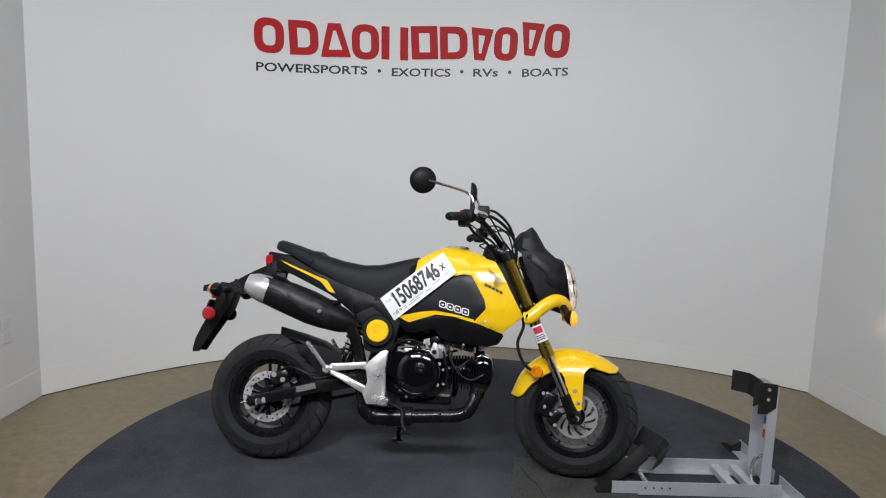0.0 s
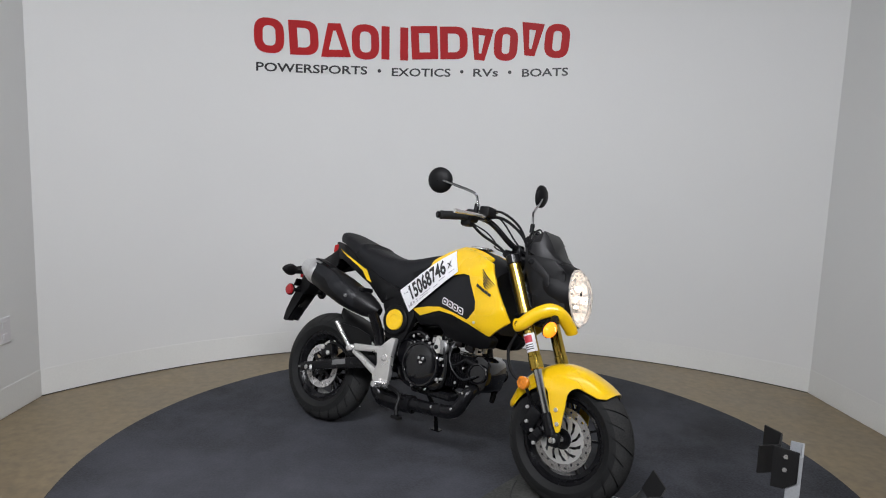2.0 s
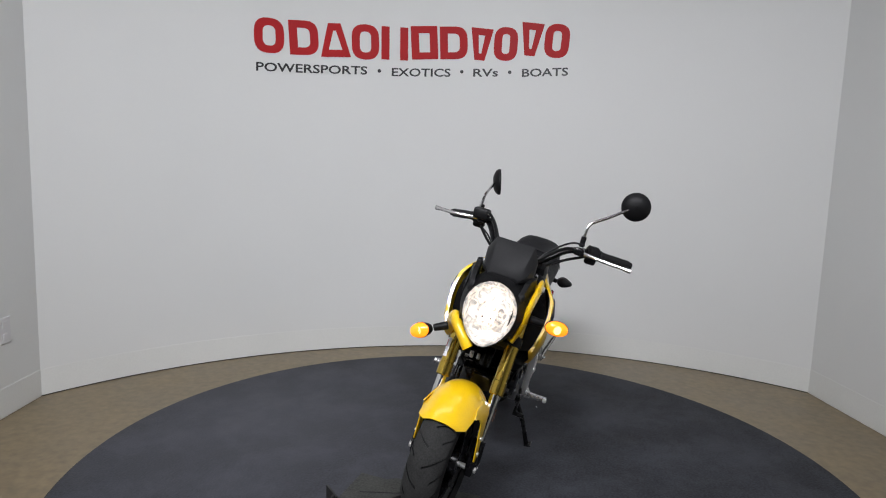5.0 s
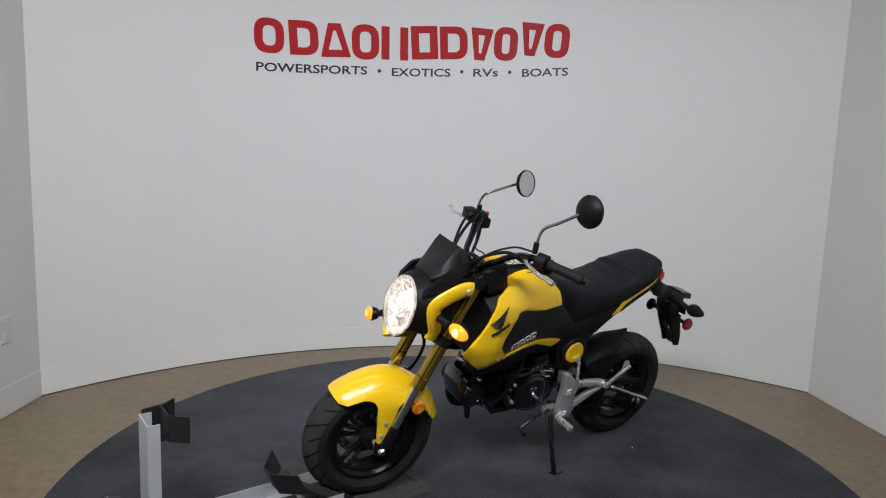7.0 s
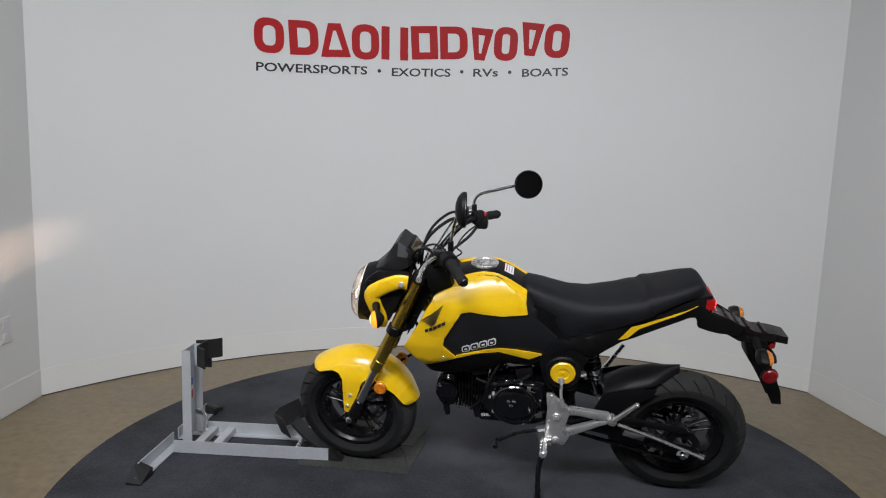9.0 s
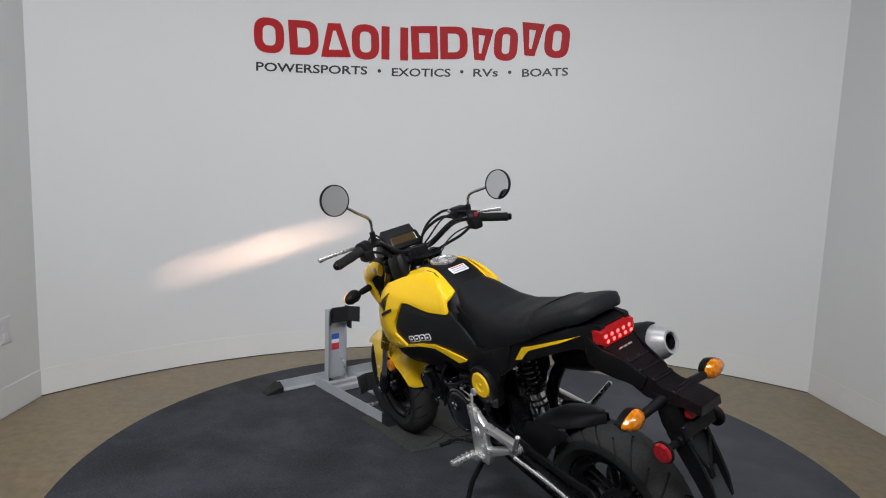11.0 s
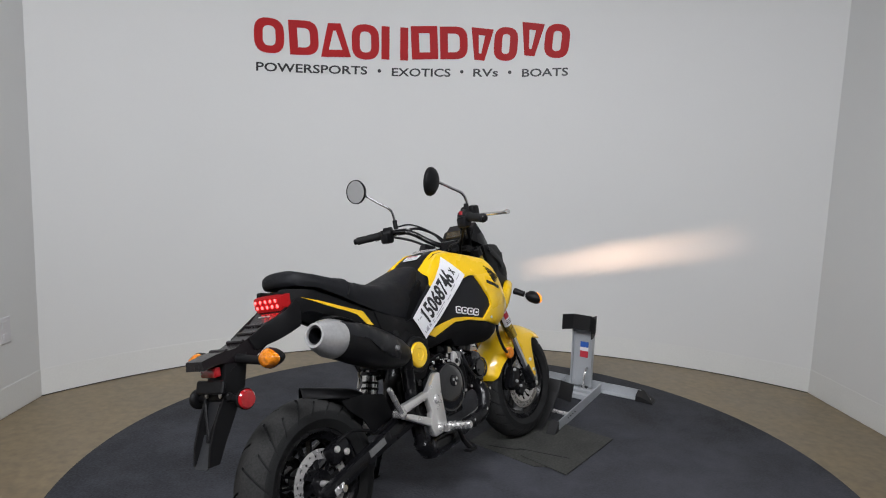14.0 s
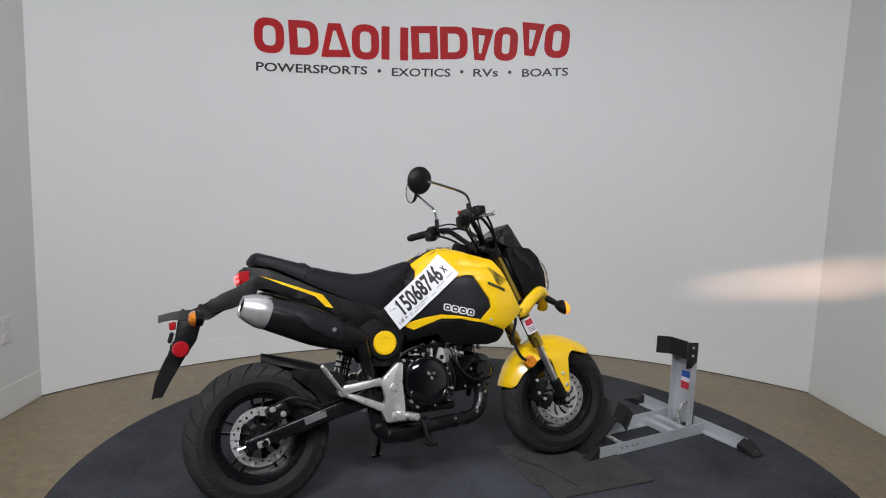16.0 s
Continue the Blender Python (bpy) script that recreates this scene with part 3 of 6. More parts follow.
for thick in (0.0, 0.004):
    rings = []
    for i, p in enumerate(line):
        s = i / (len(line) - 1)
        wide = lerp(s, [0, 0.06, 0.3, 0.6, 0.9, 1], [0.052, 0.070, 0.086, 0.088, 0.078, 0.056])
        inward = (Vector((0.6, 0, 0.2355)) - p).normalized()
        drop = lerp(s, [0, 0.3, 0.55, 0.9, 1], [0.030, 0.060, 0.065, 0.036, 0.022])
        row = []
        for j in range(15):
            u = -1 + j / 7
            row.append(bm.verts.new(p + Vector((0, u * (wide - thick), 0)) + inward * (drop * (abs(u) ** 2.6) + thick)))
        rings.append(row)
    ring_faces(bm, rings, close=False, cap=False)
    layers.append(rings)
o, i_ = layers
for a, b in ((0, 1),):
    n = len(o)
    for k in range(n - 1):
        bm.faces.new((o[k][0], o[k + 1][0], i_[k + 1][0], i_[k][0]))
        bm.faces.new((o[k][-1], o[k + 1][-1], i_[k + 1][-1], i_[k][-1]))
    for k in range(14):
        bm.faces.new((o[0][k], o[0][k + 1], i_[0][k + 1], i_[0][k]))
        bm.faces.new((o[-1][k], o[-1][k + 1], i_[-1][k + 1], i_[-1][k]))
fender = bp("front_fender", bm, YELLOW, None, "glossy yellow front fender", smooth=50)
for s in (-1, 1):
    bm = bmesh.new()
    plate(bm, rounded([(0.505, 0.424), (0.545, 0.395), (0.580, 0.292), (0.598, 0.262), (0.617, 0.266), (0.622, 0.402), (0.640, 0.422), (0.676, 0.428), (0.640, 0.446), (0.560, 0.450)], 0.012),
          lambda x, z: lerp(z, [0.26, 0.40, 0.43, 0.45], [0.108, 0.101, 0.090, 0.078]), 0.005, s, 0.02, 0.001)
    leg = part("fender_stay", bm, YELLOW, fender)
    for x, z in ((0.590, 0.338), (0.603, 0.292)):
        bm = bmesh.new()
        y0 = lerp(z, [0.26, 0.40], [0.108, 0.101])
        rod(bm, (x, s * (y0 - 0.001), z), (x, s * (y0 + 0.005), z), 0.0075, n=12, chamfer=0.001)
        part("bolt", bm, CAST, leg)
bm = bmesh.new()
turned(bm, (0.447, -0.100, 0.398), (0, -1, 0), [(0, 0.024), (0.010, 0.024), (0.014, 0.020), (0.015, 0.002)], 24)
bp("side_reflector", bm, AMBER_DARK, None, "round amber side reflector")
bm = bmesh.new()
turned(bm, (0.475, 0.094, 0.380), (0, 1, 0), [(0, 0.024), (0.010, 0.024), (0.014, 0.020), (0.015, 0.002)], 24)
bp("side_reflector", bm, AMBER_DARK)
# front brake caliper and hose
bm = bmesh.new()
box(bm, (0.490, -0.072, 0.278), (0.055, 0.050, 0.095), 0.012, Matrix.Rotation(radians(25), 4, "Y"), 2)
box(bm, (0.520, -0.085, 0.230), (0.035, 0.030, 0.060), 0.008, Matrix.Rotation(radians(35), 4, "Y"), 2)
cal = bp("brake_caliper", bm, BLACK_METAL, None, "black brake caliper with steel bolts")
for x, z in ((0.475, 0.320), (0.505, 0.245), (0.480, 0.270), (0.520, 0.205)):
    bm = bmesh.new()
    rod(bm, (x, -0.095, z), (x, -0.104, z), 0.0065, n=8, chamfer=0.001)
    part("bolt", bm, STEEL, cal)
bm = bmesh.new()
pipe(bm, [(0.36, -0.07, 0.66), (0.392, -0.105, 0.575), (0.372, -0.115, 0.50), (0.40, -0.115, 0.425), (0.455, -0.098, 0.385), (0.478, -0.080, 0.325)], 0.006)
bp("brake_hose", bm, BLACK_PLASTIC, None, "black rubber brake hose")

# ---- tank, shrouds and side panels


def half_width(x, z):
    w = lerp(x, [-0.20, -0.10, 0.10, 0.20, 0.27, 0.33, 0.38], [0.112, 0.118, 0.150, 0.172, 0.184, 0.178, 0.160])
    return w * lerp(z, [0.46, 0.50, 0.56, 0.62, 0.72, 0.76, 0.80, 0.83, 0.86], [0.62, 0.74, 0.92, 1.0, 1.0, 0.95, 0.82, 0.68, 0.50])



def ridge(x, z):
    """The pressed crease that runs along the shroud's shoulder."""
    line_ = lerp(x, [0.10, 0.20, 0.27], [0.760, 0.770, 0.775])
    return 0.003 * max(0, 1 - abs(z - line_) / 0.028) * lerp(x, [0.10, 0.17], [0, 1])


TANK_TOP = ([-0.075, -0.041, 0.026, 0.070, 0.116, 0.160, 0.208, 0.250, 0.290], [0.770, 0.798, 0.838, 0.857, 0.859, 0.850, 0.834, 0.815, 0.790])
bm = bmesh.new()
sections = []
for i in range(19):
    x = -0.075 + 0.365 * i / 18
    top = lerp(x, *TANK_TOP)
    sec = []
    for y, z in ((0.045, 0.540), (0.85, 0.575), (0.90, 0.64), (0.90, 0.70), (0.88, 0.74)):
        w = y if y < 0.1 else half_width(x, z) * y
        sec.append((w, z))
    sec += [(half_width(x, 0.76) * 0.80, min(0.785, top - 0.035)), (0.078, top - 0.010), (0.045, top - 0.002), (0.0, top)]
    ring = [Vector((x, y, z)) for y, z in sec] + [Vector((x, -y, z)) for y, z in sec[-2::-1]]
    sections.append(ring)
loft(bm, sections)
tank = bp("fuel_tank", bm, BLACK_PLASTIC, None, "black fuel tank cover between yellow shrouds", smooth=50)
bm = bmesh.new()
turned(bm, (0.115, 0, 0.858), (0, 0, 1), [(0, 0.048), (0.006, 0.048), (0.008, 0.045), (0.008, 0.036), (0.005, 0.034), (0.005, 0.003)], 36)
cap = part("filler_cap", bm, ALLOY, tank, "round silver fuel filler cap")
bm = bmesh.new()
turned(bm, (0.115, 0, 0.862), (0, 0, 1), [(0, 0.018), (0.004, 0.018), (0.005, 0.016), (0.005, 0.001)], 24)
part("lock", bm, STEEL, cap)
bm = bmesh.new()
slope = Matrix.Rotation(radians(-24), 4, "Y")
box(bm, (0.030, 0.0, 0.8425), (0.034, 0.066, 0.0016), 0, slope)
lab = part("warning_label", bm, WHITE_LABEL, tank, "white warning label with unreadable print")
for k in range(3):
    bm = bmesh.new()
    box(bm, (0.030 + (k - 1) * 0.009, 0.0, 0.8438 + (k - 1) * 0.0042), (0.004, 0.052, 0.0008), 0, slope)
    part("print_bar", bm, RED_INK if k == 2 else GREY_INK, lab)

for s in (-1, 1):
    bm = bmesh.new()
    secs = []
    for i in range(15):
        x = -0.034 + 0.262 * i / 14
        top = lerp(x, *TANK_TOP)
        inner = lerp(x, [-0.034, 0.05, 0.16, 0.228], [0.074, 0.068, 0.068, 0.084])
        line_ = [(inner, top - 0.004), (inner + 0.006, top - 0.010), (half_width(x, top - 0.028) - 0.004, top - 0.028), (half_width(x, top - 0.045) - 0.004, top - 0.045)]
        secs.append([Vector((x, s * y, z + 0.002)) for y, z in line_] + [Vector((x, s * (y - 0.003), z - 0.004)) for y, z in line_[::-1]])
    loft(bm, secs)
    bp("tank_shoulder", bm, YELLOW, None, "yellow shoulder panel on top of the tank", smooth=30)

SHROUD = [(-0.042, 0.733), (-0.030, 0.783), (0.023, 0.822), (0.070, 0.846), (0.110, 0.848), (0.160, 0.836), (0.215, 0.818), (0.268, 0.798), (0.295, 0.752), (0.322, 0.700), (0.378, 0.597),
          (0.301, 0.531), (0.195, 0.569), (0.239, 0.619), (0.234, 0.650), (0.180, 0.742), (0.150, 0.746), (0.107, 0.736), (0.045, 0.728)]
BELLY = [(-0.108, 0.566), (-0.060, 0.516), (0.045, 0.535), (0.075, 0.500), (0.120, 0.488), (0.245, 0.478), (0.290, 0.488), (0.310, 0.522), (0.300, 0.535), (0.195, 0.570), (0.120, 0.585), (0.0, 0.590)]
INSERT = [(-0.100, 0.568), (-0.150, 0.640), (-0.040, 0.742), (0.045, 0.735), (0.160, 0.755), (0.190, 0.735), (0.243, 0.640), (0.240, 0.610), (0.198, 0.564), (0.120, 0.580), (0.03, 0.592), (-0.04, 0.575)]
STRIPE = [(-0.098, 0.576), (-0.052, 0.556), (0.050, 0.590), (0.120, 0.584), (0.199, 0.566), (0.195, 0.578), (0.110, 0.597), (0.049, 0.605), (-0.014, 0.597), (-0.070, 0.584)]
for s in (-1, 1):
    bm = bmesh.new()
    plate(bm, rounded(SHROUD, 0.005, 2), lambda x, z: half_width(x, z) + 0.004 + ridge(x, z), 0.012, s, 0.014, 0.0012)
    shroud = bp("tank_shroud", bm, YELLOW, None, "glossy yellow tank shroud with a dark wing emblem", smooth=48)
    # wing emblem as plain strokes, with a bar for the name below
    bm = bmesh.new()
    for k in range(5):
        x0, z0, x1, z1 = 0.238 + 0.005 * k, 0.772 - 0.0125 * k, 0.310 - 0.007 * k, 0.718 - 0.0045 * k
        xm, zm = (x0 + x1) / 2, (z0 + z1) / 2 - 0.004
        plate(bm, [(x0, z0), (x0 + 0.003, z0 - 0.0045), (xm - 0.001, zm - 0.0018), (x1, z1), (xm + 0.001, zm + 0.0018)], lambda x, z: half_width(x, z) + ridge(x, z) + 0.0080, 0.006, s, 0.008, 0)
    part("wing_emblem", bm, INK, shroud, smooth=0)
    bm = bmesh.new()
    for k in range(5):
        x0, z0 = 0.230 + 0.0140 * k, 0.706 - 0.0066 * k
        plate(bm, [(x0, z0), (x0 + 0.011, z0 - 0.005), (x0 + 0.012, z0 + 0.005), (x0 + 0.001, z0 + 0.010)], lambda x, z: half_width(x, z) + ridge(x, z) + 0.0080, 0.006, s, 0.008, 0)
    part("emblem_bar", bm, INK, shroud, smooth=0)
    bm = bmesh.new()
    yb = half_width(0.238, 0.573) + 0.003
    rod(bm, (0.238, s * yb, 0.573), (0.238, s * (yb + 0.004), 0.573), 0.006, n=10, chamfer=0.001)
    part("bolt", bm, CAST, shroud)
    bm = bmesh.new()
    plate(bm, rounded(INSERT, 0.012, 3), lambda x, z: half_width(x, z) - 0.004, 0.012, s, 0.025, 0.003)
    side = bp("side_panel", bm, GREY_PLASTIC, None, "charcoal plastic side panel with a raised outline badge", smooth=40)
    # model badge as plain outlined blocks
    bm = bmesh.new()
    for k in range(4):
        x0 = 0.060 + 0.029 * k
        z0 = 0.646 - 0.0080 * k
        plate(bm, rounded([(x0 + 0.003, z0), (x0 + 0.030, z0 - 0.007), (x0 + 0.029, z0 - 0.033), (x0, z0 - 0.026)], 0.008, 3), lambda x, z: half_width(x, z) - 0.0025, 0.002, s, 0.03, 0)
    badge = part("badge", bm, WHITE_LABEL, side, "white outlined badge", smooth=0)
    bm = bmesh.new()
    for k in range(4):
        x0 = 0.060 + 0.029 * k
        z0 = 0.646 - 0.0080 * k
        plate(bm, rounded([(x0 + 0.007, z0 - 0.0045), (x0 + 0.026, z0 - 0.0095), (x0 + 0.025, z0 - 0.0285), (x0 + 0.004, z0 - 0.0225)], 0.006, 3), lambda x, z: half_width(x, z) - 0.0012, 0.002, s, 0.03, 0)
    part("badge_core", bm, INK, badge, smooth=0)
    bm = bmesh.new()
    for k in range(4):
        x0 = 0.060 + 0.029 * k
        z0 = 0.646 - 0.0080 * k
        plate(bm, rounded([(x0 + 0.011, z0 - 0.013), (x0 + 0.021, z0 - 0.0155), (x0 + 0.020, z0 - 0.0215), (x0 + 0.010, z0 - 0.019)], 0.002, 2), lambda x, z: half_width(x, z) + 0.0002, 0.002, s, 0.03, 0)
    part("badge_inlay", bm, WHITE_LABEL, badge, smooth=0)
    bm = bmesh.new()
    plate(bm, STRIPE, lambda x, z: half_width(x, z) + 0.003, 0.008, s, 0.03, 0.002)
    part("yellow_stripe", bm, YELLOW, side, "curved yellow trim strip")
    bm = bmesh.new()
    plate(bm, rounded(BELLY, 0.010, 3), lambda x, z: half_width(x, z) - 0.002, 0.05, s, 0.025, 0.006)
    bp("lower_cover", bm, BLACK_PLASTIC, None, "black lower cover under the tank")
    # frame side plate with the pivot cap
    bm = bmesh.new()
    plate(bm, rounded([(-0.262, 0.577), (-0.191, 0.640), (-0.120, 0.600), (-0.085, 0.560), (-0.105, 0.480), (-0.130, 0.430), (-0.220, 0.440), (-0.235, 0.530)], 0.02),
          lambda x, z: 0.112, 0.03, s, 0.03, 0.004)
    plate_ob = bp("frame_plate", bm, BLACK_PLASTIC, None, "black frame side plate")
    bm = bmesh.new()
    turned(bm, (-0.170, s * 0.108, 0.518), (0, s, 0), [(0, 0.062), (0.014, 0.062), (0.020, 0.057), (0.020, 0.046), (0.014, 0.044), (0.014, 0.001)], 40)
    housing = part("cap_housing", bm, BLACK_PLASTIC, plate_ob)
    bm = bmesh.new()
    turned(bm, (-0.170, s * 0.122, 0.518), (0, s, 0), [(0, 0.043), (0.006, 0.043), (0.010, 0.039), (0.010, 0.022), (0.007, 0.019), (0.007, 0.007), (0.009, 0.006), (0.009, 0.001)], 40)
    bp("pivot_cap", bm, YELLOW, None, "round yellow swingarm pivot cap")
    # tail side fairing with its yellow stripe
    bm = bmesh.new()
    plate(bm, rounded([(-0.640, 0.812), (-0.575, 0.802), (-0.430, 0.742), (-0.338, 0.705), (-0.180, 0.640), (-0.262, 0.570), (-0.300, 0.600), (-0.356, 0.643), (-0.470, 0.695), (-0.566, 0.737), (-0.640, 0.730)], 0.012),
          lambda x, z: lerp(x, [-0.64, -0.55, -0.40, -0.18], [0.060, 0.092, 0.108, 0.112]), 0.02, s, 0.03, 0.004)
    tail = bp("tail_fairing", bm, BLACK_PLASTIC, None, "black tail fairing with a thin yellow stripe")
    bm = bmesh.new()
    plate(bm, [(-0.590, 0.779), (-0.519, 0.753), (-0.430, 0.719), (-0.382, 0.702), (-0.345, 0.652), (-0.373, 0.660), (-0.406, 0.696), (-0.440, 0.712), (-0.520, 0.745)], lambda x, z: lerp(x, [-0.64, -0.55, -0.40, -0.18], [0.060, 0.092, 0.108, 0.112]) + 0.003, 0.006, s, 0.03, 0.001)
    part("yellow_stripe", bm, YELLOW, tail, "thin yellow trim strip")
    bm = bmesh.new()
    plate(bm, rounded([(-0.335, 0.696), (-0.190, 0.632), (-0.150, 0.640), (-0.090, 0.570), (-0.130, 0.560), (-0.200, 0.610), (-0.262, 0.580), (-0.31, 0.620)], 0.01), lambda x, z: 0.117, 0.02, s, 0.03, 0.004)
    bp("side_cover", bm, BLACK_PLASTIC, None, "black side cover below the seat")

# inner structure that closes the bike under seat and tank
bm = bmesh.new()
secs = []
for x, w, zb, zt in ((-0.635, 0.055, 0.735, 0.805), (-0.55, 0.080, 0.740, 0.800), (-0.40, 0.095, 0.668, 0.735), (-0.28, 0.098, 0.590, 0.690), (-0.18, 0.100, 0.545, 0.700), (-0.06, 0.095, 0.550, 0.760)):
    secs.append([Vector((x, w, zb)), Vector((x, w, zt)), Vector((x, -w, zt)), Vector((x, -w, zb))])
loft(bm, secs)
bp("seat_pan", bm, BLACK_PLASTIC, None, "black subframe cover under the seat", smooth=0)
bm = bmesh.new()
pipe(bm, [(0.30, 0, 0.80), (0.20, 0, 0.66), (0.05, 0, 0.55), (-0.10, 0, 0.50), (-0.17, 0, 0.44), (-0.20, 0, 0.30)], 0.038)
bp("frame_spine", bm, BLACK_METAL, None, "black steel backbone frame")

# ---- seat
SEAT_X = [-0.614, -0.606, -0.588, -0.54, -0.46, -0.431, -0.34, -0.246, -0.178, -0.132, -0.08, -0.037, -0.012]
SEAT_TOP = [0.838, 0.852, 0.858, 0.844, 0.819, 0.810, 0.784, 0.769, 0.774, 0.786, 0.801, 0.812, 0.800]
SEAT_LOW = [0.828, 0.820, 0.812, 0.800, 0.760, 0.742, 0.700, 0.664, 0.648, 0.672, 0.712, 0.748, 0.775]
SEAT_W = [0.046, 0.069, 0.085, 0.103, 0.118, 0.124, 0.120, 0.112, 0.105, 0.098, 0.088, 0.072, 0.050]
bm = bmesh.new()
secs = []
for k in range(49):
    x = SEAT_X[0] + (SEAT_X[-1] - SEAT_X[0]) * k / 48
    t, l, w = lerp(x, SEAT_X, SEAT_TOP), lerp(x, SEAT_X, SEAT_LOW), lerp(x, SEAT_X, SEAT_W)
    t += 0.006 * math.exp(-((x + 0.432) / 0.012) ** 2) - 0.005 * math.exp(-((x + 0.41) / 0.012) ** 2)
    h = t - l
    half = [(w * 0.96, l), (w, l + 0.25 * h), (w * 0.99, l + 0.55 * h), (w * 0.93, l + 0.80 * h), (w * 0.80, l + 0.94 * h), (w * 0.55, t + 0.002), (w * 0.25, t + 0.004)]
    secs.append([Vector((x, y, z)) for y, z in half] + [Vector((x, 0, t + 0.004))] + [Vector((x, -y, z)) for y, z in half[::-1]])
loft(bm, secs)
seat = bp("seat", bm, SEAT_VINYL, None, "dusty black vinyl two-up seat with a cross seam", smooth=60)
bm = bmesh.new()
x = -0.430
w, t, l = lerp(x, SEAT_X, SEAT_W), lerp(x, SEAT_X, SEAT_TOP), lerp(x, SEAT_X, SEAT_LOW)
pipe(bm, [(x - 0.02, w + 0.001, l + 0.02), (x - 0.01, w * 0.99, l + 0.5 * (t - l)), (x, w * 0.8, l + 0.97 * (t - l)), (x, 0, t + 0.010), (x, -w * 0.8, l + 0.97 * (t - l)), (x - 0.01, -w * 0.99, l + 0.5 * (t - l)), (x - 0.02, -w - 0.001, l + 0.02)], 0.0022, 6)
part("seam_piping", bm, BLACK_PLASTIC, seat)

# ---- paper stock label on the right side
sticker_y = lambda x, z: half_width(x, z) + 0.0105 + 0.6 * ridge(x, z)
P0, PU, PV = Vector((-0.108, 0.560)), Vector((0.229, 0.189)).normalized(), Vector((-0.060, 0.083)).normalized()
WIDE, TALL = 0.300, 0.100


def on_label(u, v, lift=0.0):
    p = P0 + PU * u + PV * v
    return Vector((p.x, -(sticker_y(p.x, p.y) + lift), p.y))


bm = bmesh.new()
secs = []
for i in range(17):
    u = WIDE * i / 16
    col = [on_label(u, TALL * j / 6, 0.0012) for j in range(7)] + [on_label(u, TALL * j / 6, 0.0) for j in range(6, -1, -1)]
    secs.append(col)
loft(bm, secs)
label = bp("stock_label", bm, WHITE_LABEL, None, "white paper stock label with bold black number", smooth=0)
lettering("lettering", "15068746", 0.086, INK, lambda x, z, y: on_label(0.045 + x, 0.030 + z, 0.0026 + y), label, 0.202, 0.0003, 0.0025)
lettering("lettering", "X", 0.036, INK, lambda x, z, y: on_label(0.257 + x, 0.040 + z, 0.0026 + y), label, 0.020, 0.0003, 0.001)
for u0, u1, v0, v1, mt in ((0.02, 0.034, 0.012, 0.075, GREY_INK), (0.06, 0.15, 0.018, 0.021, GREY_INK), (0.06, 0.13, 0.010, 0.013, GREY_INK), (0.20, 0.235, 0.018, 0.021, GREY_INK), (0.040, 0.050, 0.014, 0.085, GREY_INK), (0.012, 0.016, 0.012, 0.080, GREY_INK), (0.165, 0.19, 0.011, 0.014, GREY_INK), (0.255, 0.285, 0.020, 0.023, GREY_INK)):
    bm = bmesh.new()
    loft(bm, [[on_label(u, v0, 0.0016), on_label(u, v1, 0.0016), on_label(u, v1, 0.0013), on_label(u, v0, 0.0013)] for u in (u0, (u0 + u1) / 2, u1)])
    part("print_bar", bm, mt, label, smooth=0)

DUSTY = material("dusty_grey_plastic", (0.026, 0.028, 0.031), 0.55, vary=0.3, scale=12, bump=0.1)

# ---- engine
bm = bmesh.new()
slab(bm, rounded([(-0.150, 0.300), (-0.140, 0.440), (-0.060, 0.462), (0.060, 0.455), (0.100, 0.430), (0.105, 0.330), (0.060, 0.275), (-0.080, 0.262)], 0.03), -0.085, 0.085, 0.008)
engine = bp("engine", bm, ENGINE_BLACK, None, "gloss black horizontal single-cylinder engine", smooth=40)
for s, r, x, z, y0 in ((-1, 0.088, -0.012, 0.368, 0.085), (1, 0.080, -0.010, 0.362, 0.085)):
    bm = bmesh.new()
    turned(bm, (x, s * y0, z), (0, s, 0), [(0, r), (0.018, r), (0.028, r * 0.95), (0.036, r * 0.80), (0.040, r * 0.55), (0.041, 0.004)], 48)
    cover = part("engine_cover", bm, ENGINE_BLACK, engine, "glossy black engine side cover")
    for k in range(7):
        a = 2 * pi * k / 7 + 0.4
        bm = bmesh.new()
        p = Vector((x + cos(a) * (r + 0.003), s * (y0 + 0.004), z + sin(a) * (r + 0.003)))
        rod(bm, p, p + Vector((0, s * 0.016, 0)), 0.0065, n=10, chamfer=0.0015)
        part("bolt", bm, ENGINE_BLACK if k % 2 else STEEL, cover)
    bm = bmesh.new()
    turned(bm, (x + 0.012, s * (y0 + 0.036), z + 0.02), (0, s, 0), [(0, 0.020), (0.007, 0.020), (0.009, 0.016), (0.009, 0.002)], 24)
    part("inspection_plug", bm, BLACK_METAL, cover)
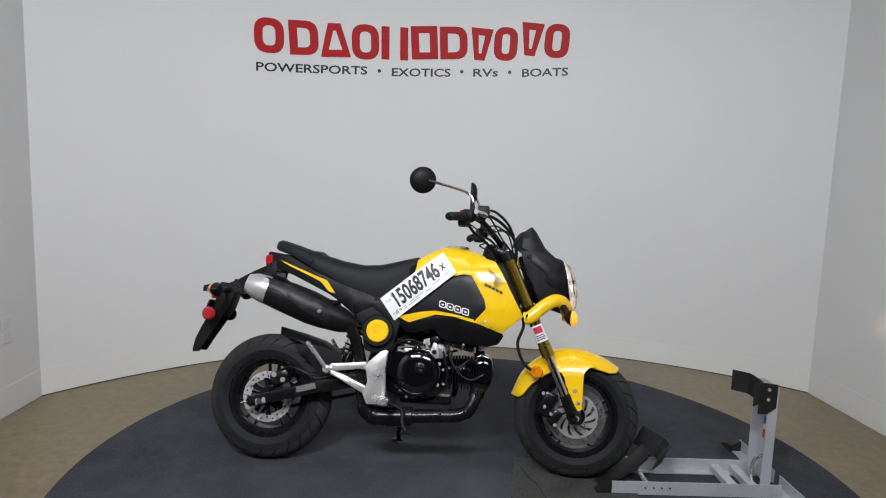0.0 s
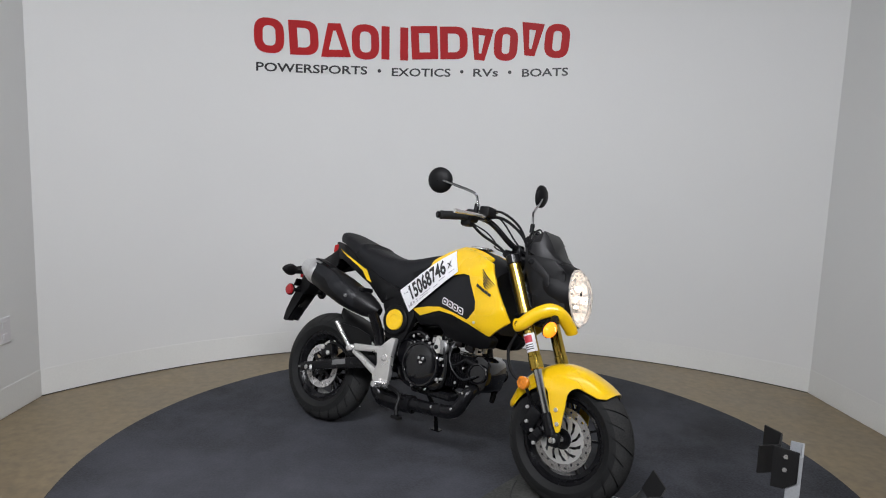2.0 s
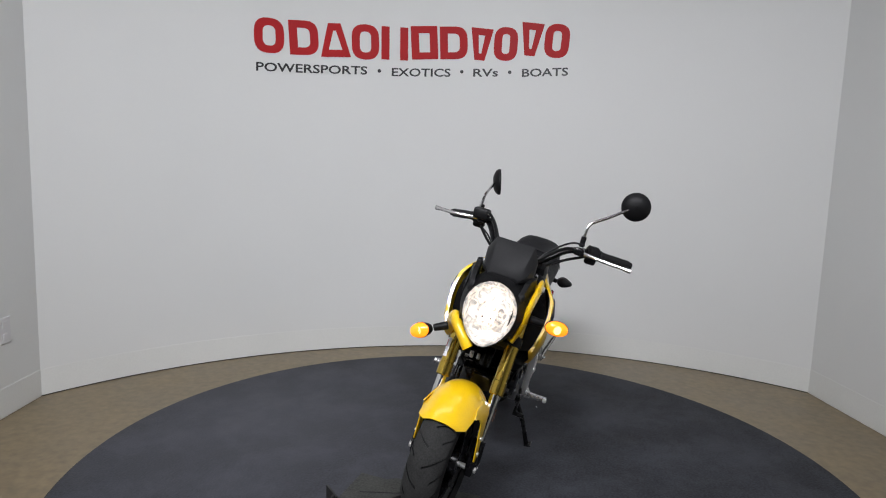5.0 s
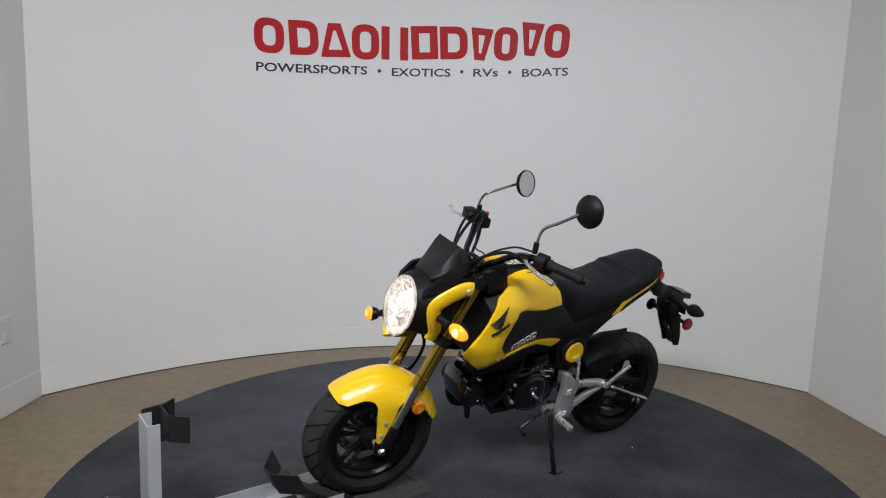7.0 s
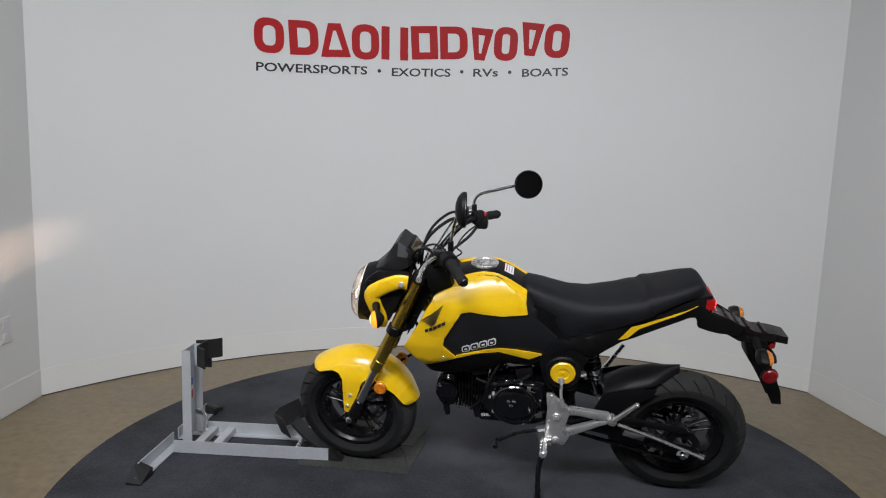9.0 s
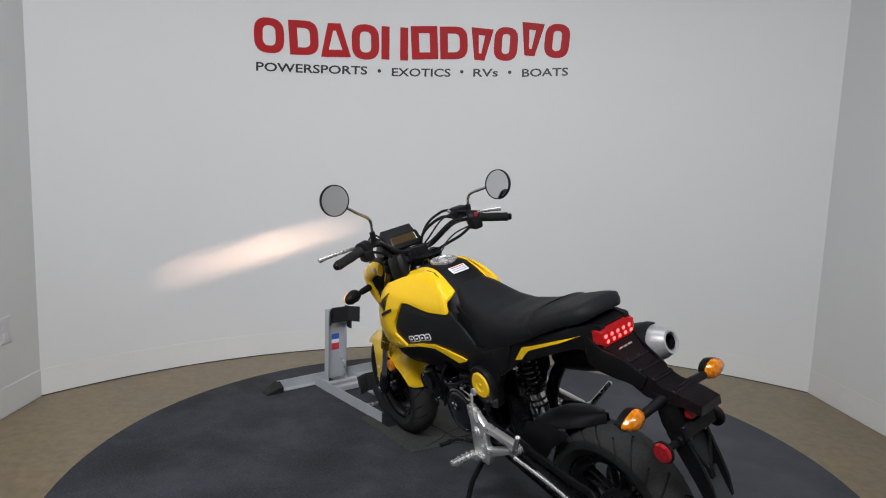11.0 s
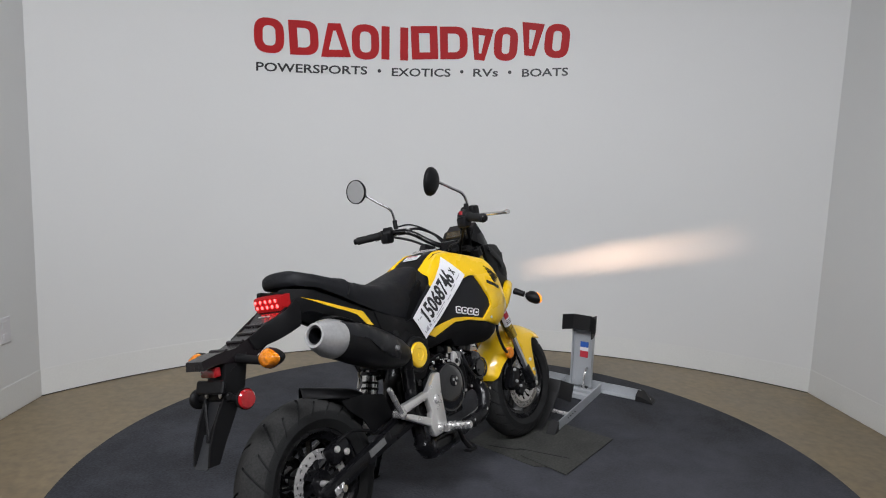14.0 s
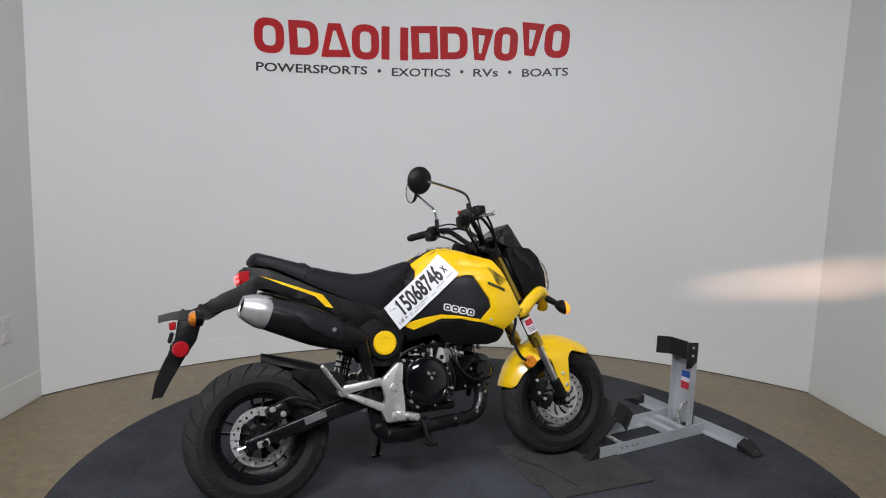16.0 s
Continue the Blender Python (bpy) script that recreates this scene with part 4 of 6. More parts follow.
for s, r, x, z, y0 in ((-1, 0.088, -0.012, 0.368, 0.085), (1, 0.080, -0.010, 0.362, 0.085)):
    bm = bmesh.new()
    turned(bm, (x, s * y0, z), (0, s, 0), [(0.016, r + 0.002), (0.030, r + 0.001), (0.034, r - 0.003), (0.034, r - 0.009), (0.030, r - 0.012), (0.016, r - 0.010)], 48, cap=False)
    part("cover_rim", bm, ENGINE_BLACK, engine, "raised glossy cover rim")
    # three small bright lobes on the face of each cover
    bm = bmesh.new()
    for k in range(3):
        a = 2 * pi * k / 3 + 0.5
        p = Vector((x + 0.012 + cos(a) * 0.011, s * (y0 + 0.044), z + 0.02 + sin(a) * 0.011))
        rod(bm, p, p + Vector((0, s * 0.004, 0)), 0.0068, n=10, chamfer=0.0015)
    part("cover_lobe", bm, CHROME, engine, "three bright lobes on the engine cover")
    for k in range(9):
        a = 2 * pi * k / 9 + 0.15
        p = Vector((x + cos(a) * (r + 0.011), s * (y0 - 0.002), z + sin(a) * (r + 0.011)))
        bm = bmesh.new()
        rod(bm, p, p + Vector((0, s * 0.014, 0)), 0.0052, n=8, chamfer=0.001)
        part("case_bolt", bm, CHROME if k % 3 else STEEL, engine)
# silver lug and small hardware above the crankcase
bm = bmesh.new()
slab(bm, rounded([(0.028, 0.428), (0.070, 0.424), (0.062, 0.478), (0.046, 0.486)], 0.012), -0.112, -0.098, 0.003)
lug = part("silver_lug", bm, CAST, engine, "cast silver three-cornered lug")
bm = bmesh.new()
rod(bm, (0.051, -0.112, 0.448), (0.051, -0.118, 0.448), 0.009, n=12, chamfer=0.002)
part("lug_bolt", bm, BLACK_METAL, engine)
for x, y, z, r in ((-0.072, -0.102, 0.470, 0.007), (-0.048, -0.108, 0.484, 0.005), (-0.020, -0.106, 0.462, 0.006), (0.000, -0.110, 0.478, 0.008), (0.012, -0.108, 0.456, 0.005), (0.095, -0.106, 0.476, 0.006),
                   (0.118, -0.098, 0.462, 0.005), (0.178, -0.092, 0.392, 0.006), (0.150, -0.088, 0.330, 0.006), (0.208, -0.092, 0.326, 0.007), (0.228, -0.088, 0.300, 0.005), (0.090, -0.104, 0.330, 0.005),
                   (0.060, 0.112, 0.448, 0.006), (0.020, 0.116, 0.462, 0.007), (-0.030, 0.112, 0.454, 0.005), (0.230, 0.090, 0.440, 0.006), (0.262, 0.082, 0.402, 0.005), (0.190, 0.088, 0.322, 0.006)):
    bm = bmesh.new()
    d_ = -1 if y < 0 else 1
    rod(bm, (x, y - d_ * 0.02, z), (x, y + d_ * 0.004, z), r, n=8, chamfer=0.001)
    part("fitting", bm, CHROME if r > 0.0055 else STEEL, engine)
for x0, z0, x1, z1 in ((-0.040, 0.452, -0.088, 0.446), (-0.036, 0.428, -0.080, 0.424)):
    bm = bmesh.new()
    rod(bm, (x0, 0.112, z0), (x1, 0.116, z1), 0.0042, n=8, chamfer=0.001)
    part("bright_rod", bm, CHROME, engine, "short bright rod")
for x, y, z, sx, sy, sz in ((-0.040, -0.085, 0.480, 0.050, 0.030, 0.024), (0.130, -0.075, 0.486, 0.046, 0.034, 0.036), (0.180, -0.060, 0.470, 0.040, 0.040, 0.030), (0.120, 0.078, 0.486, 0.060, 0.036, 0.040), (-0.040, 0.085, 0.488, 0.060, 0.036, 0.032)):
    bm = bmesh.new()
    box(bm, (x, y, z), (sx, sy, sz), 0.006, Matrix.Rotation(radians(12), 4, "Y"), 2)
    part("connector", bm, GLOSS_PLASTIC, engine)
for s in (-1, 1):
    bm = bmesh.new()
    turned(bm, (0.238, s * 0.084, 0.382), (0, s, 0), [(0, 0.0385), (0.006, 0.0385), (0.007, 0.035), (0.0, 0.034)], 36, cap=False)
    part("head_ring", bm, ENGINE_BLACK, engine, "thin glossy ring round the head cover")
bm = bmesh.new()
pipe(bm, [(0.240, -0.098, 0.372), (0.195, -0.112, 0.352), (0.150, -0.112, 0.372), (0.118, -0.108, 0.420), (0.120, -0.090, 0.480)], 0.0035, 8)
part("thin_wire", bm, GREY_PLASTIC, engine)
bm = bmesh.new()
turned(bm, (-0.085, -0.080, 0.395), (0, -1, 0), [(0, 0.060), (0.020, 0.060), (0.028, 0.050), (0.030, 0.004)], 36)
part("clutch_cover", bm, ENGINE_BLACK, engine)
bm = bmesh.new()
turned(bm, (0.070, -0.090, 0.452), (0, -1, 0), [(0, 0.027), (0.014, 0.027), (0.018, 0.022), (0.019, 0.010), (0.016, 0.008), (0.016, 0.001)], 32)
part("cam_cap", bm, DULL, engine, "dull silver round engine cap")
# finned cylinder and head
for k in range(10):
    x = 0.100 + 0.0115 * k
    bm = bmesh.new()
    c = Vector((x, 0, 0.372 + 0.0006 * k))
    box(bm, c, (0.0045, 0.150 - 0.002 * (k % 2), 0.128), 0.0018)
    part("cooling_fin", bm, BLACK_METAL, engine)
bm = bmesh.new()
rod(bm, (0.09, 0, 0.372), (0.215, 0, 0.378), 0.050, n=28)
part("cylinder_barrel", bm, BLACK_METAL, engine)
bm = bmesh.new()
slab(bm, rounded([(0.205, 0.315), (0.205, 0.440), (0.235, 0.450), (0.272, 0.432), (0.280, 0.380), (0.268, 0.322), (0.240, 0.306)], 0.015), -0.070, 0.070, 0.007)
head = part("cylinder_head", bm, ENGINE_BLACK, engine)
for s in (-1, 1):
    bm = bmesh.new()
    turned(bm, (0.238, s * 0.068, 0.382), (0, s, 0), [(0, 0.036), (0.012, 0.036), (0.017, 0.031), (0.018, 0.004)], 32)
    part("head_cover", bm, ENGINE_BLACK, engine)
bm = bmesh.new()
rod(bm, (0.215, -0.074, 0.410), (0.185, -0.100, 0.425), 0.011, 0.009)
pipe(bm, [(0.185, -0.100, 0.425), (0.14, -0.110, 0.395), (0.11, -0.100, 0.43), (0.10, -0.075, 0.49)], 0.0045, 8)
part("spark_lead", bm, BLACK_PLASTIC, engine)
bm = bmesh.new()
pipe(bm, [(0.225, 0, 0.440), (0.20, 0.0, 0.490), (0.13, 0.0, 0.510), (0.05, 0, 0.520)], 0.022)
part("intake", bm, BLACK_METAL, engine)
bm = bmesh.new()
turned(bm, (0.06, 0.0, 0.490), (0, 1, 0), [(-0.06, 0.02), (-0.05, 0.035), (0.05, 0.035), (0.06, 0.02)], 24)
part("throttle_body", bm, BLACK_METAL, engine)
for x, z, y, r in ((0.20, 0.462, -0.060, 0.008), (0.225, 0.468, -0.030, 0.007), (0.150, 0.468, -0.05, 0.006), (0.235, 0.470, -0.055, 0.007), (0.02, 0.470, -0.09, 0.006), (0.165, 0.470, 0.06, 0.007)):
    bm = bmesh.new()
    rod(bm, (x, y, z - 0.01), (x, y, z + 0.012), r, n=8, chamfer=0.001)
    part("bolt", bm, STEEL, engine)
for pts in ([(0.0, -0.095, 0.47), (-0.04, -0.11, 0.49), (-0.10, -0.10, 0.47), (-0.13, -0.09, 0.40)], [(0.09, -0.08, 0.49), (0.085, -0.105, 0.45), (0.105, -0.10, 0.36), (0.09, -0.09, 0.30)],
            [(0.05, 0.10, 0.52), (0.08, 0.115, 0.46), (0.10, 0.10, 0.38), (0.15, 0.08, 0.31)], [(-0.06, 0.11, 0.49), (-0.02, 0.12, 0.47), (0.06, 0.11, 0.44), (0.13, 0.095, 0.45)]):
    bm = bmesh.new()
    pipe(bm, pts, 0.005, 8)
    part("cable", bm, BLACK_PLASTIC, engine)
bm = bmesh.new()
box(bm, (0.02, 0.0, 0.262), (0.20, 0.12, 0.030), 0.008)
part("sump", bm, BLACK_METAL, engine)
for x in (0.135, 0.245):
    bm = bmesh.new()
    rod(bm, (x, 0.06, 0.325), (x - 0.01, 0.065, 0.268), 0.014, 0.010, n=12, chamfer=0.003)
    part("lower_stub", bm, BLACK_METAL, engine)

# ---- exhaust
bm = bmesh.new()
pipe(bm, [(0.225, -0.035, 0.330), (0.216, -0.085, 0.305), (0.200, -0.100, 0.258), (0.165, -0.103, 0.222), (0.066, -0.103, 0.211), (-0.030, -0.103, 0.205)], 0.0255, 16)
header = bp("exhaust_pipe", bm, BLACK_METAL, None, "black exhaust pipe under the engine", smooth=50)
bm = bmesh.new()
pipe(bm, [(-0.020, -0.103, 0.205), (-0.040, -0.103, 0.203), (-0.105, -0.103, 0.198), (-0.165, -0.105, 0.200), (-0.200, -0.110, 0.222), (-0.218, -0.112, 0.275), (-0.225, -0.110, 0.360), (-0.240, -0.125, 0.450), (-0.270, -0.155, 0.535)],
     lambda s: 0.036 if s < 0.42 else 0.030 if s < 0.55 else 0.022, 16)
part("mid_pipe", bm, BLACK_METAL, header)
for x, z in ((0.085, 0.222), (0.175, 0.236), (0.214, 0.305)):
    bm = bmesh.new()
    rod(bm, (x, -0.120, z), (x, -0.129, z), 0.0055, n=10, chamfer=0.001)
    part("bolt", bm, CHROME, header)
M0, M1 = Vector((-0.664, -0.192, 0.676)), Vector((-0.256, -0.140, 0.545))
u, v, d = axes_to(M0 - M1)
v = Vector((0, 1, 0)); v = (v - d * v.dot(d)).normalized(); u = v.cross(d)
bm = bmesh.new()
secs = []
for along, r, drop in ((-0.012, 0.020, -0.008), (0.01, 0.034, -0.010), (0.05, 0.047, -0.010), (0.12, 0.058, -0.008), (0.18, 0.063, -0.006), (0.26, 0.061, -0.002), (0.345, 0.055, 0.0), (0.352, 0.052, 0.0)):
    c = M1 + d * along + Vector((0, 0, drop))
    secs.append([c + (u * cos(2 * pi * k / 32) + v * sin(2 * pi * k / 32) * 0.98) * r for k in range(32)])
loft(bm, secs)
muffler = bp("muffler", bm, SATIN_BLACK, None, "black upswept muffler with a silver end cone", smooth=45)
LEN = (M0 - M1).length
bm = bmesh.new()
turned(bm, M1, d, [(0.345, 0.0535), (0.352, 0.0555), (0.375, 0.0545), (LEN - 0.022, 0.044), (LEN - 0.006, 0.036), (LEN, 0.034), (LEN, 0.027), (LEN - 0.008, 0.024), (LEN - 0.05, 0.022), (LEN - 0.05, 0.001)], 48, cap=False)
part("end_cone", bm, CONE, muffler, "brushed silver muffler end cone")
# black lining and end disc inside the outlet
bm = bmesh.new()
turned(bm, M1, d, [(LEN - 0.049, 0.0215), (LEN - 0.004, 0.0225), (LEN - 0.004, 0.0205), (LEN - 0.049, 0.019)], 32, cap=False)
turned(bm, M1, d, [(LEN - 0.050, 0.0205), (LEN - 0.047, 0.0205)], 32)
part("outlet_tube", bm, BLACK_METAL, muffler, "dark outlet tube")
bm = bmesh.new()
plate(bm, rounded([(-0.590, 0.700), (-0.487, 0.672), (-0.370, 0.615), (-0.296, 0.574), (-0.284, 0.546), (-0.315, 0.530), (-0.375, 0.548), (-0.455, 0.590), (-0.500, 0.635), (-0.575, 0.655)], 0.012),
      lambda x, z: lerp(x, [-0.60, -0.46, -0.36, -0.28], [0.238, 0.236, 0.216, 0.172]) - 6.4 * (z - (0.672 - (x + 0.672) * 0.31)) ** 2, 0.008, -1, 0.025, 0.003)
guard = part("heat_guard", bm, GREY_PLASTIC, muffler, "charcoal muffler heat guard")
bm = bmesh.new()
rod(bm, (-0.375, -0.205, 0.580), (-0.375, -0.226, 0.580), 0.008, n=12, chamfer=0.002)
part("guard_bolt", bm, DULL, muffler)
bm = bmesh.new()
rings = []
for along in (0.285, 0.30, 0.365, 0.385):
    rr = 0.058 if along in (0.285, 0.385) else 0.064
    arc = [radians(-95 + 120 * k / 12) for k in range(13)]
    c = M1 + d * along
    up = Vector((0, 0, 1)) - d * d.z
    up.normalize()
    out_ = d.cross(up)
    out_ = out_ if out_.y < 0 else -out_
    rings.append([bm.verts.new(c + (up * cos(a) + out_ * sin(a)) * rr) for a in arc] + [bm.verts.new(c + (up * cos(a) + out_ * sin(a)) * (rr - 0.004)) for a in arc[::-1]])
ring_faces(bm, rings)
part("end_guard", bm, BLACK_PLASTIC, muffler, "black guard over the muffler end")
bm = bmesh.new()
box(bm, (-0.33, -0.150, 0.615), (0.025, 0.07, 0.020), 0.004)
part("hanger_strap", bm, BLACK_METAL, muffler)

# ---- swingarm, shock, hugger, chain
for s in (-1, 1):
    bm = bmesh.new()
    slab(bm, rounded([(-0.660, 0.242), (-0.655, 0.212), (-0.640, 0.208), (-0.517, 0.240), (-0.389, 0.272), (-0.250, 0.300), (-0.150, 0.330), (-0.150, 0.372), (-0.260, 0.356), (-0.391, 0.318), (-0.519, 0.282)], 0.012), s * 0.098, s * 0.130, 0.005)
    arm = bp("swingarm", bm, BLACK_METAL, None, "black steel swingarm with a warning label")
    bm = bmesh.new()
    box(bm, (-0.602, s * 0.131, 0.231), (0.040, 0.006, 0.022), 0.003, Matrix.Rotation(radians(-14), 4, "Y"))
    part("chain_adjuster", bm, STEEL, arm)
    bm = bmesh.new()
    rod(bm, (-0.600, s * 0.128, 0.233), (-0.600, s * 0.150, 0.233), 0.012, n=6, chamfer=0.002)
    part("axle_nut", bm, CHROME, arm)
    bm = bmesh.new()
    rod(bm, (-0.650, s * 0.114, 0.226), (-0.682, s * 0.114, 0.218), 0.0045, n=8)
    part("adjuster_bolt", bm, CHROME, arm)
    bm = bmesh.new()
    box(bm, (-0.430, s * 0.1305, 0.291), (0.075, 0.0014, 0.022), 0, Matrix.Rotation(radians(-15), 4, "Y"))
    lab = part("warning_label", bm, DULL, arm)
bm = bmesh.new()
box(bm, (-0.545, -0.078, 0.318), (0.075, 0.045, 0.055), 0.012, Matrix.Rotation(radians(-20), 4, "Y"), 2)
rcal = bp("rear_caliper", bm, BLACK_METAL, None, "black rear brake caliper")
for x, z in ((-0.565, 0.330), (-0.530, 0.312)):
    bm = bmesh.new()
    rod(bm, (x, -0.098, z), (x, -0.107, z), 0.010, n=14, chamfer=0.002)
    part("bolt", bm, CAST, rcal)
bm = bmesh.new()
pipe(bm, [(-0.55, -0.09, 0.345), (-0.50, -0.105, 0.362), (-0.44, -0.110, 0.345), (-0.40, -0.105, 0.325), (-0.30, -0.100, 0.345)], 0.005, 8)
part("brake_hose", bm, BLACK_PLASTIC, rcal)
bm = bmesh.new()
rod(bm, (-0.245, 0, 0.600), (-0.330, 0, 0.330), 0.016, n=16)
shock = bp("shock_absorber", bm, STEEL, None, "rear shock absorber with a black coil spring")
bm = bmesh.new()
pipe(bm, [(-0.250 - 0.031 * k / 48 + 0.028 * cos(k * pi / 4) * 0.95, 0.028 * sin(k * pi / 4), 0.590 - 0.100 * k / 48 + 0.028 * cos(k * pi / 4) * -0.3) for k in range(49)], 0.0055, 8, 2)
part("coil_spring", bm, BLACK_METAL, shock)
for z0, z1, r, mt_, nm in ((0.478, 0.378, 0.027, CHROME, "damper_body"), (0.488, 0.476, 0.034, BLACK_METAL, "spring_seat"), (0.458, 0.451, 0.030, BLACK_METAL, "collar"), (0.440, 0.433, 0.030, BLACK_METAL, "collar")):
    bm = bmesh.new()
    rod(bm, (-0.245 - 0.085 * (0.600 - z0) / 0.270, 0, z0), (-0.245 - 0.085 * (0.600 - z1) / 0.270, 0, z1), r, n=20, chamfer=0.002)
    part(nm, bm, mt_, shock, "bright damper body" if nm == "damper_body" else "")
bm = bmesh.new()
rows_ = []
for lay in (0.0, 0.004):
    g_ = []
    for i in range(15):
        t = i / 14
        x = lerp(t, [0, 0.3, 0.7, 1], [-0.582, -0.490, -0.400, -0.320])
        z = lerp(t, [0, 0.3, 0.7, 1], [0.514, 0.492, 0.466, 0.420]) - lay
        w = lerp(t, [0, 0.3, 1], [0.008, 0.070, 0.080])
        g_.append([bm.verts.new((x, w * (j / 5 - 1), z - 0.030 * abs(j / 5 - 1) ** 3)) for j in range(11)])
    ring_faces(bm, g_, close=False, cap=False)
    rows_.append(g_)
for k in range(14):
    for j in (0, 10):
        bm.faces.new((rows_[0][k][j], rows_[0][k + 1][j], rows_[1][k + 1][j], rows_[1][k][j]))
for j in range(10):
    for k in (0, 14):
        bm.faces.new((rows_[0][k][j], rows_[0][k][j + 1], rows_[1][k][j + 1], rows_[1][k][j]))
hugger = bp("rear_hugger", bm, BLACK_PLASTIC, None, "black rear tyre hugger", smooth=50)
for s in (-1, 1):
    bm = bmesh.new()
    plate(bm, rounded([(-0.500, 0.452), (-0.400, 0.446), (-0.320, 0.425), (-0.290, 0.350), (-0.390, 0.320), (-0.420, 0.370), (-0.480, 0.420)], 0.01), lambda x, z: 0.084, 0.006, s, 0.04, 0.001)
    part("hugger_side", bm, BLACK_PLASTIC, hugger)
bm = bmesh.new()
pipe(bm, [(-0.12, 0.100, 0.372), (-0.35, 0.100, 0.345), (-0.60, 0.100, 0.302)], 0.007, 6, 3)
pipe(bm, [(-0.12, 0.100, 0.290), (-0.35, 0.100, 0.235), (-0.60, 0.100, 0.175)], 0.007, 6, 3)
turned(bm, (-0.6, 0.096, 0.240), (0, 1, 0), [(0, 0.04), (0, 0.066), (0.008, 0.066), (0.008, 0.04)], 40, cap=False)
bp("drive_chain", bm, BLACK_METAL, None, "oily drive chain and sprocket")
bm = bmesh.new()
slab(bm, rounded([(-0.30, 0.366), (-0.60, 0.330), (-0.62, 0.312), (-0.60, 0.305), (-0.30, 0.338)], 0.008), 0.108, 0.118, 0.003)
bp("chain_guard", bm, BLACK_PLASTIC, None, "black chain guard")
bm = bmesh.new()
pipe(bm, [(-0.365, 0.185, 0.368), (-0.50, 0.150, 0.300), (-0.672, 0.135, 0.222)], 0.006, 8, 4)
bp("torque_rod", bm, ALLOY, None, "thin bright rod beside the rear wheel")

# ---- footpeg brackets
for s in (-1, 1):
    y = 0.150
    pieces = ([(-0.345, 0.374), (-0.335, 0.388), (-0.225, 0.398), (-0.200, 0.402), (-0.195, 0.372), (-0.225, 0.374), (-0.340, 0.358)],
              [(-0.340, 0.366), (-0.335, 0.350), (-0.300, 0.334), (-0.205, 0.284), (-0.192, 0.310), (-0.290, 0.352)],
              [(-0.205, 0.390), (-0.140, 0.448), (-0.118, 0.446), (-0.125, 0.380), (-0.120, 0.290), (-0.126, 0.250), (-0.190, 0.246), (-0.208, 0.285), (-0.190, 0.330)])
    bm = bmesh.new()
    for p in pieces:
        slab(bm, rounded(p, 0.008), s * (y - 0.012), s * (y + 0.012), 0.004)
    bracket = bp("footpeg_bracket", bm, CAST, None, "cast silver footpeg bracket", smooth=40)
    for x, z, r in ((-0.158, 0.364, 0.015), (-0.160, 0.268, 0.013)):
        bm = bmesh.new()
        rod(bm, (x, s * (y + 0.010), z), (x, s * (y + 0.018), z), r, n=16, chamfer=0.002)
        rod(bm, (x, s * (y + 0.018), z), (x, s * (y + 0.021), z), r * 0.5, n=6)
        part("bolt", bm, STEEL, bracket)
    bm = bmesh.new()
    rod(bm, (-0.348, s * 0.170, 0.372), (-0.418, s * 0.200, 0.466), 0.009, 0.008, n=14, chamfer=0.003)
    turned(bm, (-0.345, s * 0.160, 0.368), (0, s, 0), [(-0.018, 0.015), (0.016, 0.015), (0.018, 0.012)], 16)
    part("passenger_peg", bm, ALLOY, bracket, "folded alloy passenger footpeg")
    bm = bmesh.new()
    y0 = s * 0.165
    rod(bm, (-0.120, y0, 0.262), (-0.115, s * 0.255, 0.268), 0.013, n=12, chamfer=0.003)
    for k in range(4):
        yy = s * (0.185 + 0.018 * k)
        box(bm, (-0.117, yy, 0.266), (0.026, 0.006, 0.021), 0.002)
    box(bm, (-0.128, s * 0.168, 0.262), (0.036, 0.018, 0.030), 0.004)
    part("rider_peg", bm, ALLOY, bracket, "ribbed alloy rider footpeg")
bm = bmesh.new()
pipe(bm, [(-0.135, -0.140, 0.260), (-0.06, -0.150, 0.235), (-0.05, -0.165, 0.190), (-0.035, -0.175, 0.160)], 0.008, 10)
box(bm, (-0.035, -0.175, 0.155), (0.040, 0.030, 0.012), 0.003)
bp("brake_pedal", bm, BLACK_PLASTIC, None, "black rear brake pedal")
bm = bmesh.new()
pipe(bm, [(-0.095, 0.140, 0.285), (-0.02, 0.150, 0.270), (0.045, 0.150, 0.232)], 0.006, 10)
rod(bm, (0.045, 0.145, 0.232), (0.050, 0.190, 0.235), 0.009, n=12, chamfer=0.002)
bp("shift_lever", bm, BLACK_METAL, None, "black gear shift lever")
bm = bmesh.new()
pipe(bm, [(-0.165, 0.165, 0.500), (-0.168, 0.172, 0.445), (-0.180, 0.172, 0.410), (-0.172, 0.165, 0.440)], 0.005, 8)
rod(bm, (-0.165, 0.150, 0.505), (-0.165, 0.158, 0.505), 0.012, n=12)
bp("key_fob", bm, STEEL, None, "bunch of keys hanging from the left cap")

# ---- kickstand, down to the carpet
foot = STAND.inverted() @ Vector((-0.286, 0.205, 0.006))
bm = bmesh.new()
top = Vector((-0.130, 0.120, 0.245))
pipe(bm, [top, top.lerp(foot, 0.5) + Vector((0.012, 0.01, 0)), foot], 0.0095, 12)
stand = bp("kickstand", bm, BLACK_METAL, None, "black steel kickstand resting on the carpet")
bm = bmesh.new()
box(bm, foot + Vector((-0.006, 0.006, -0.001)), (0.050, 0.028, 0.006), 0.002, Matrix.Rotation(-LEAN, 4, "X"))
part("stand_foot", bm, BLACK_METAL, stand)
bm = bmesh.new()
box(bm, (-0.125, 0.112, 0.255), (0.060, 0.035, 0.055), 0.006, Matrix.Rotation(radians(20), 4, "Y"))
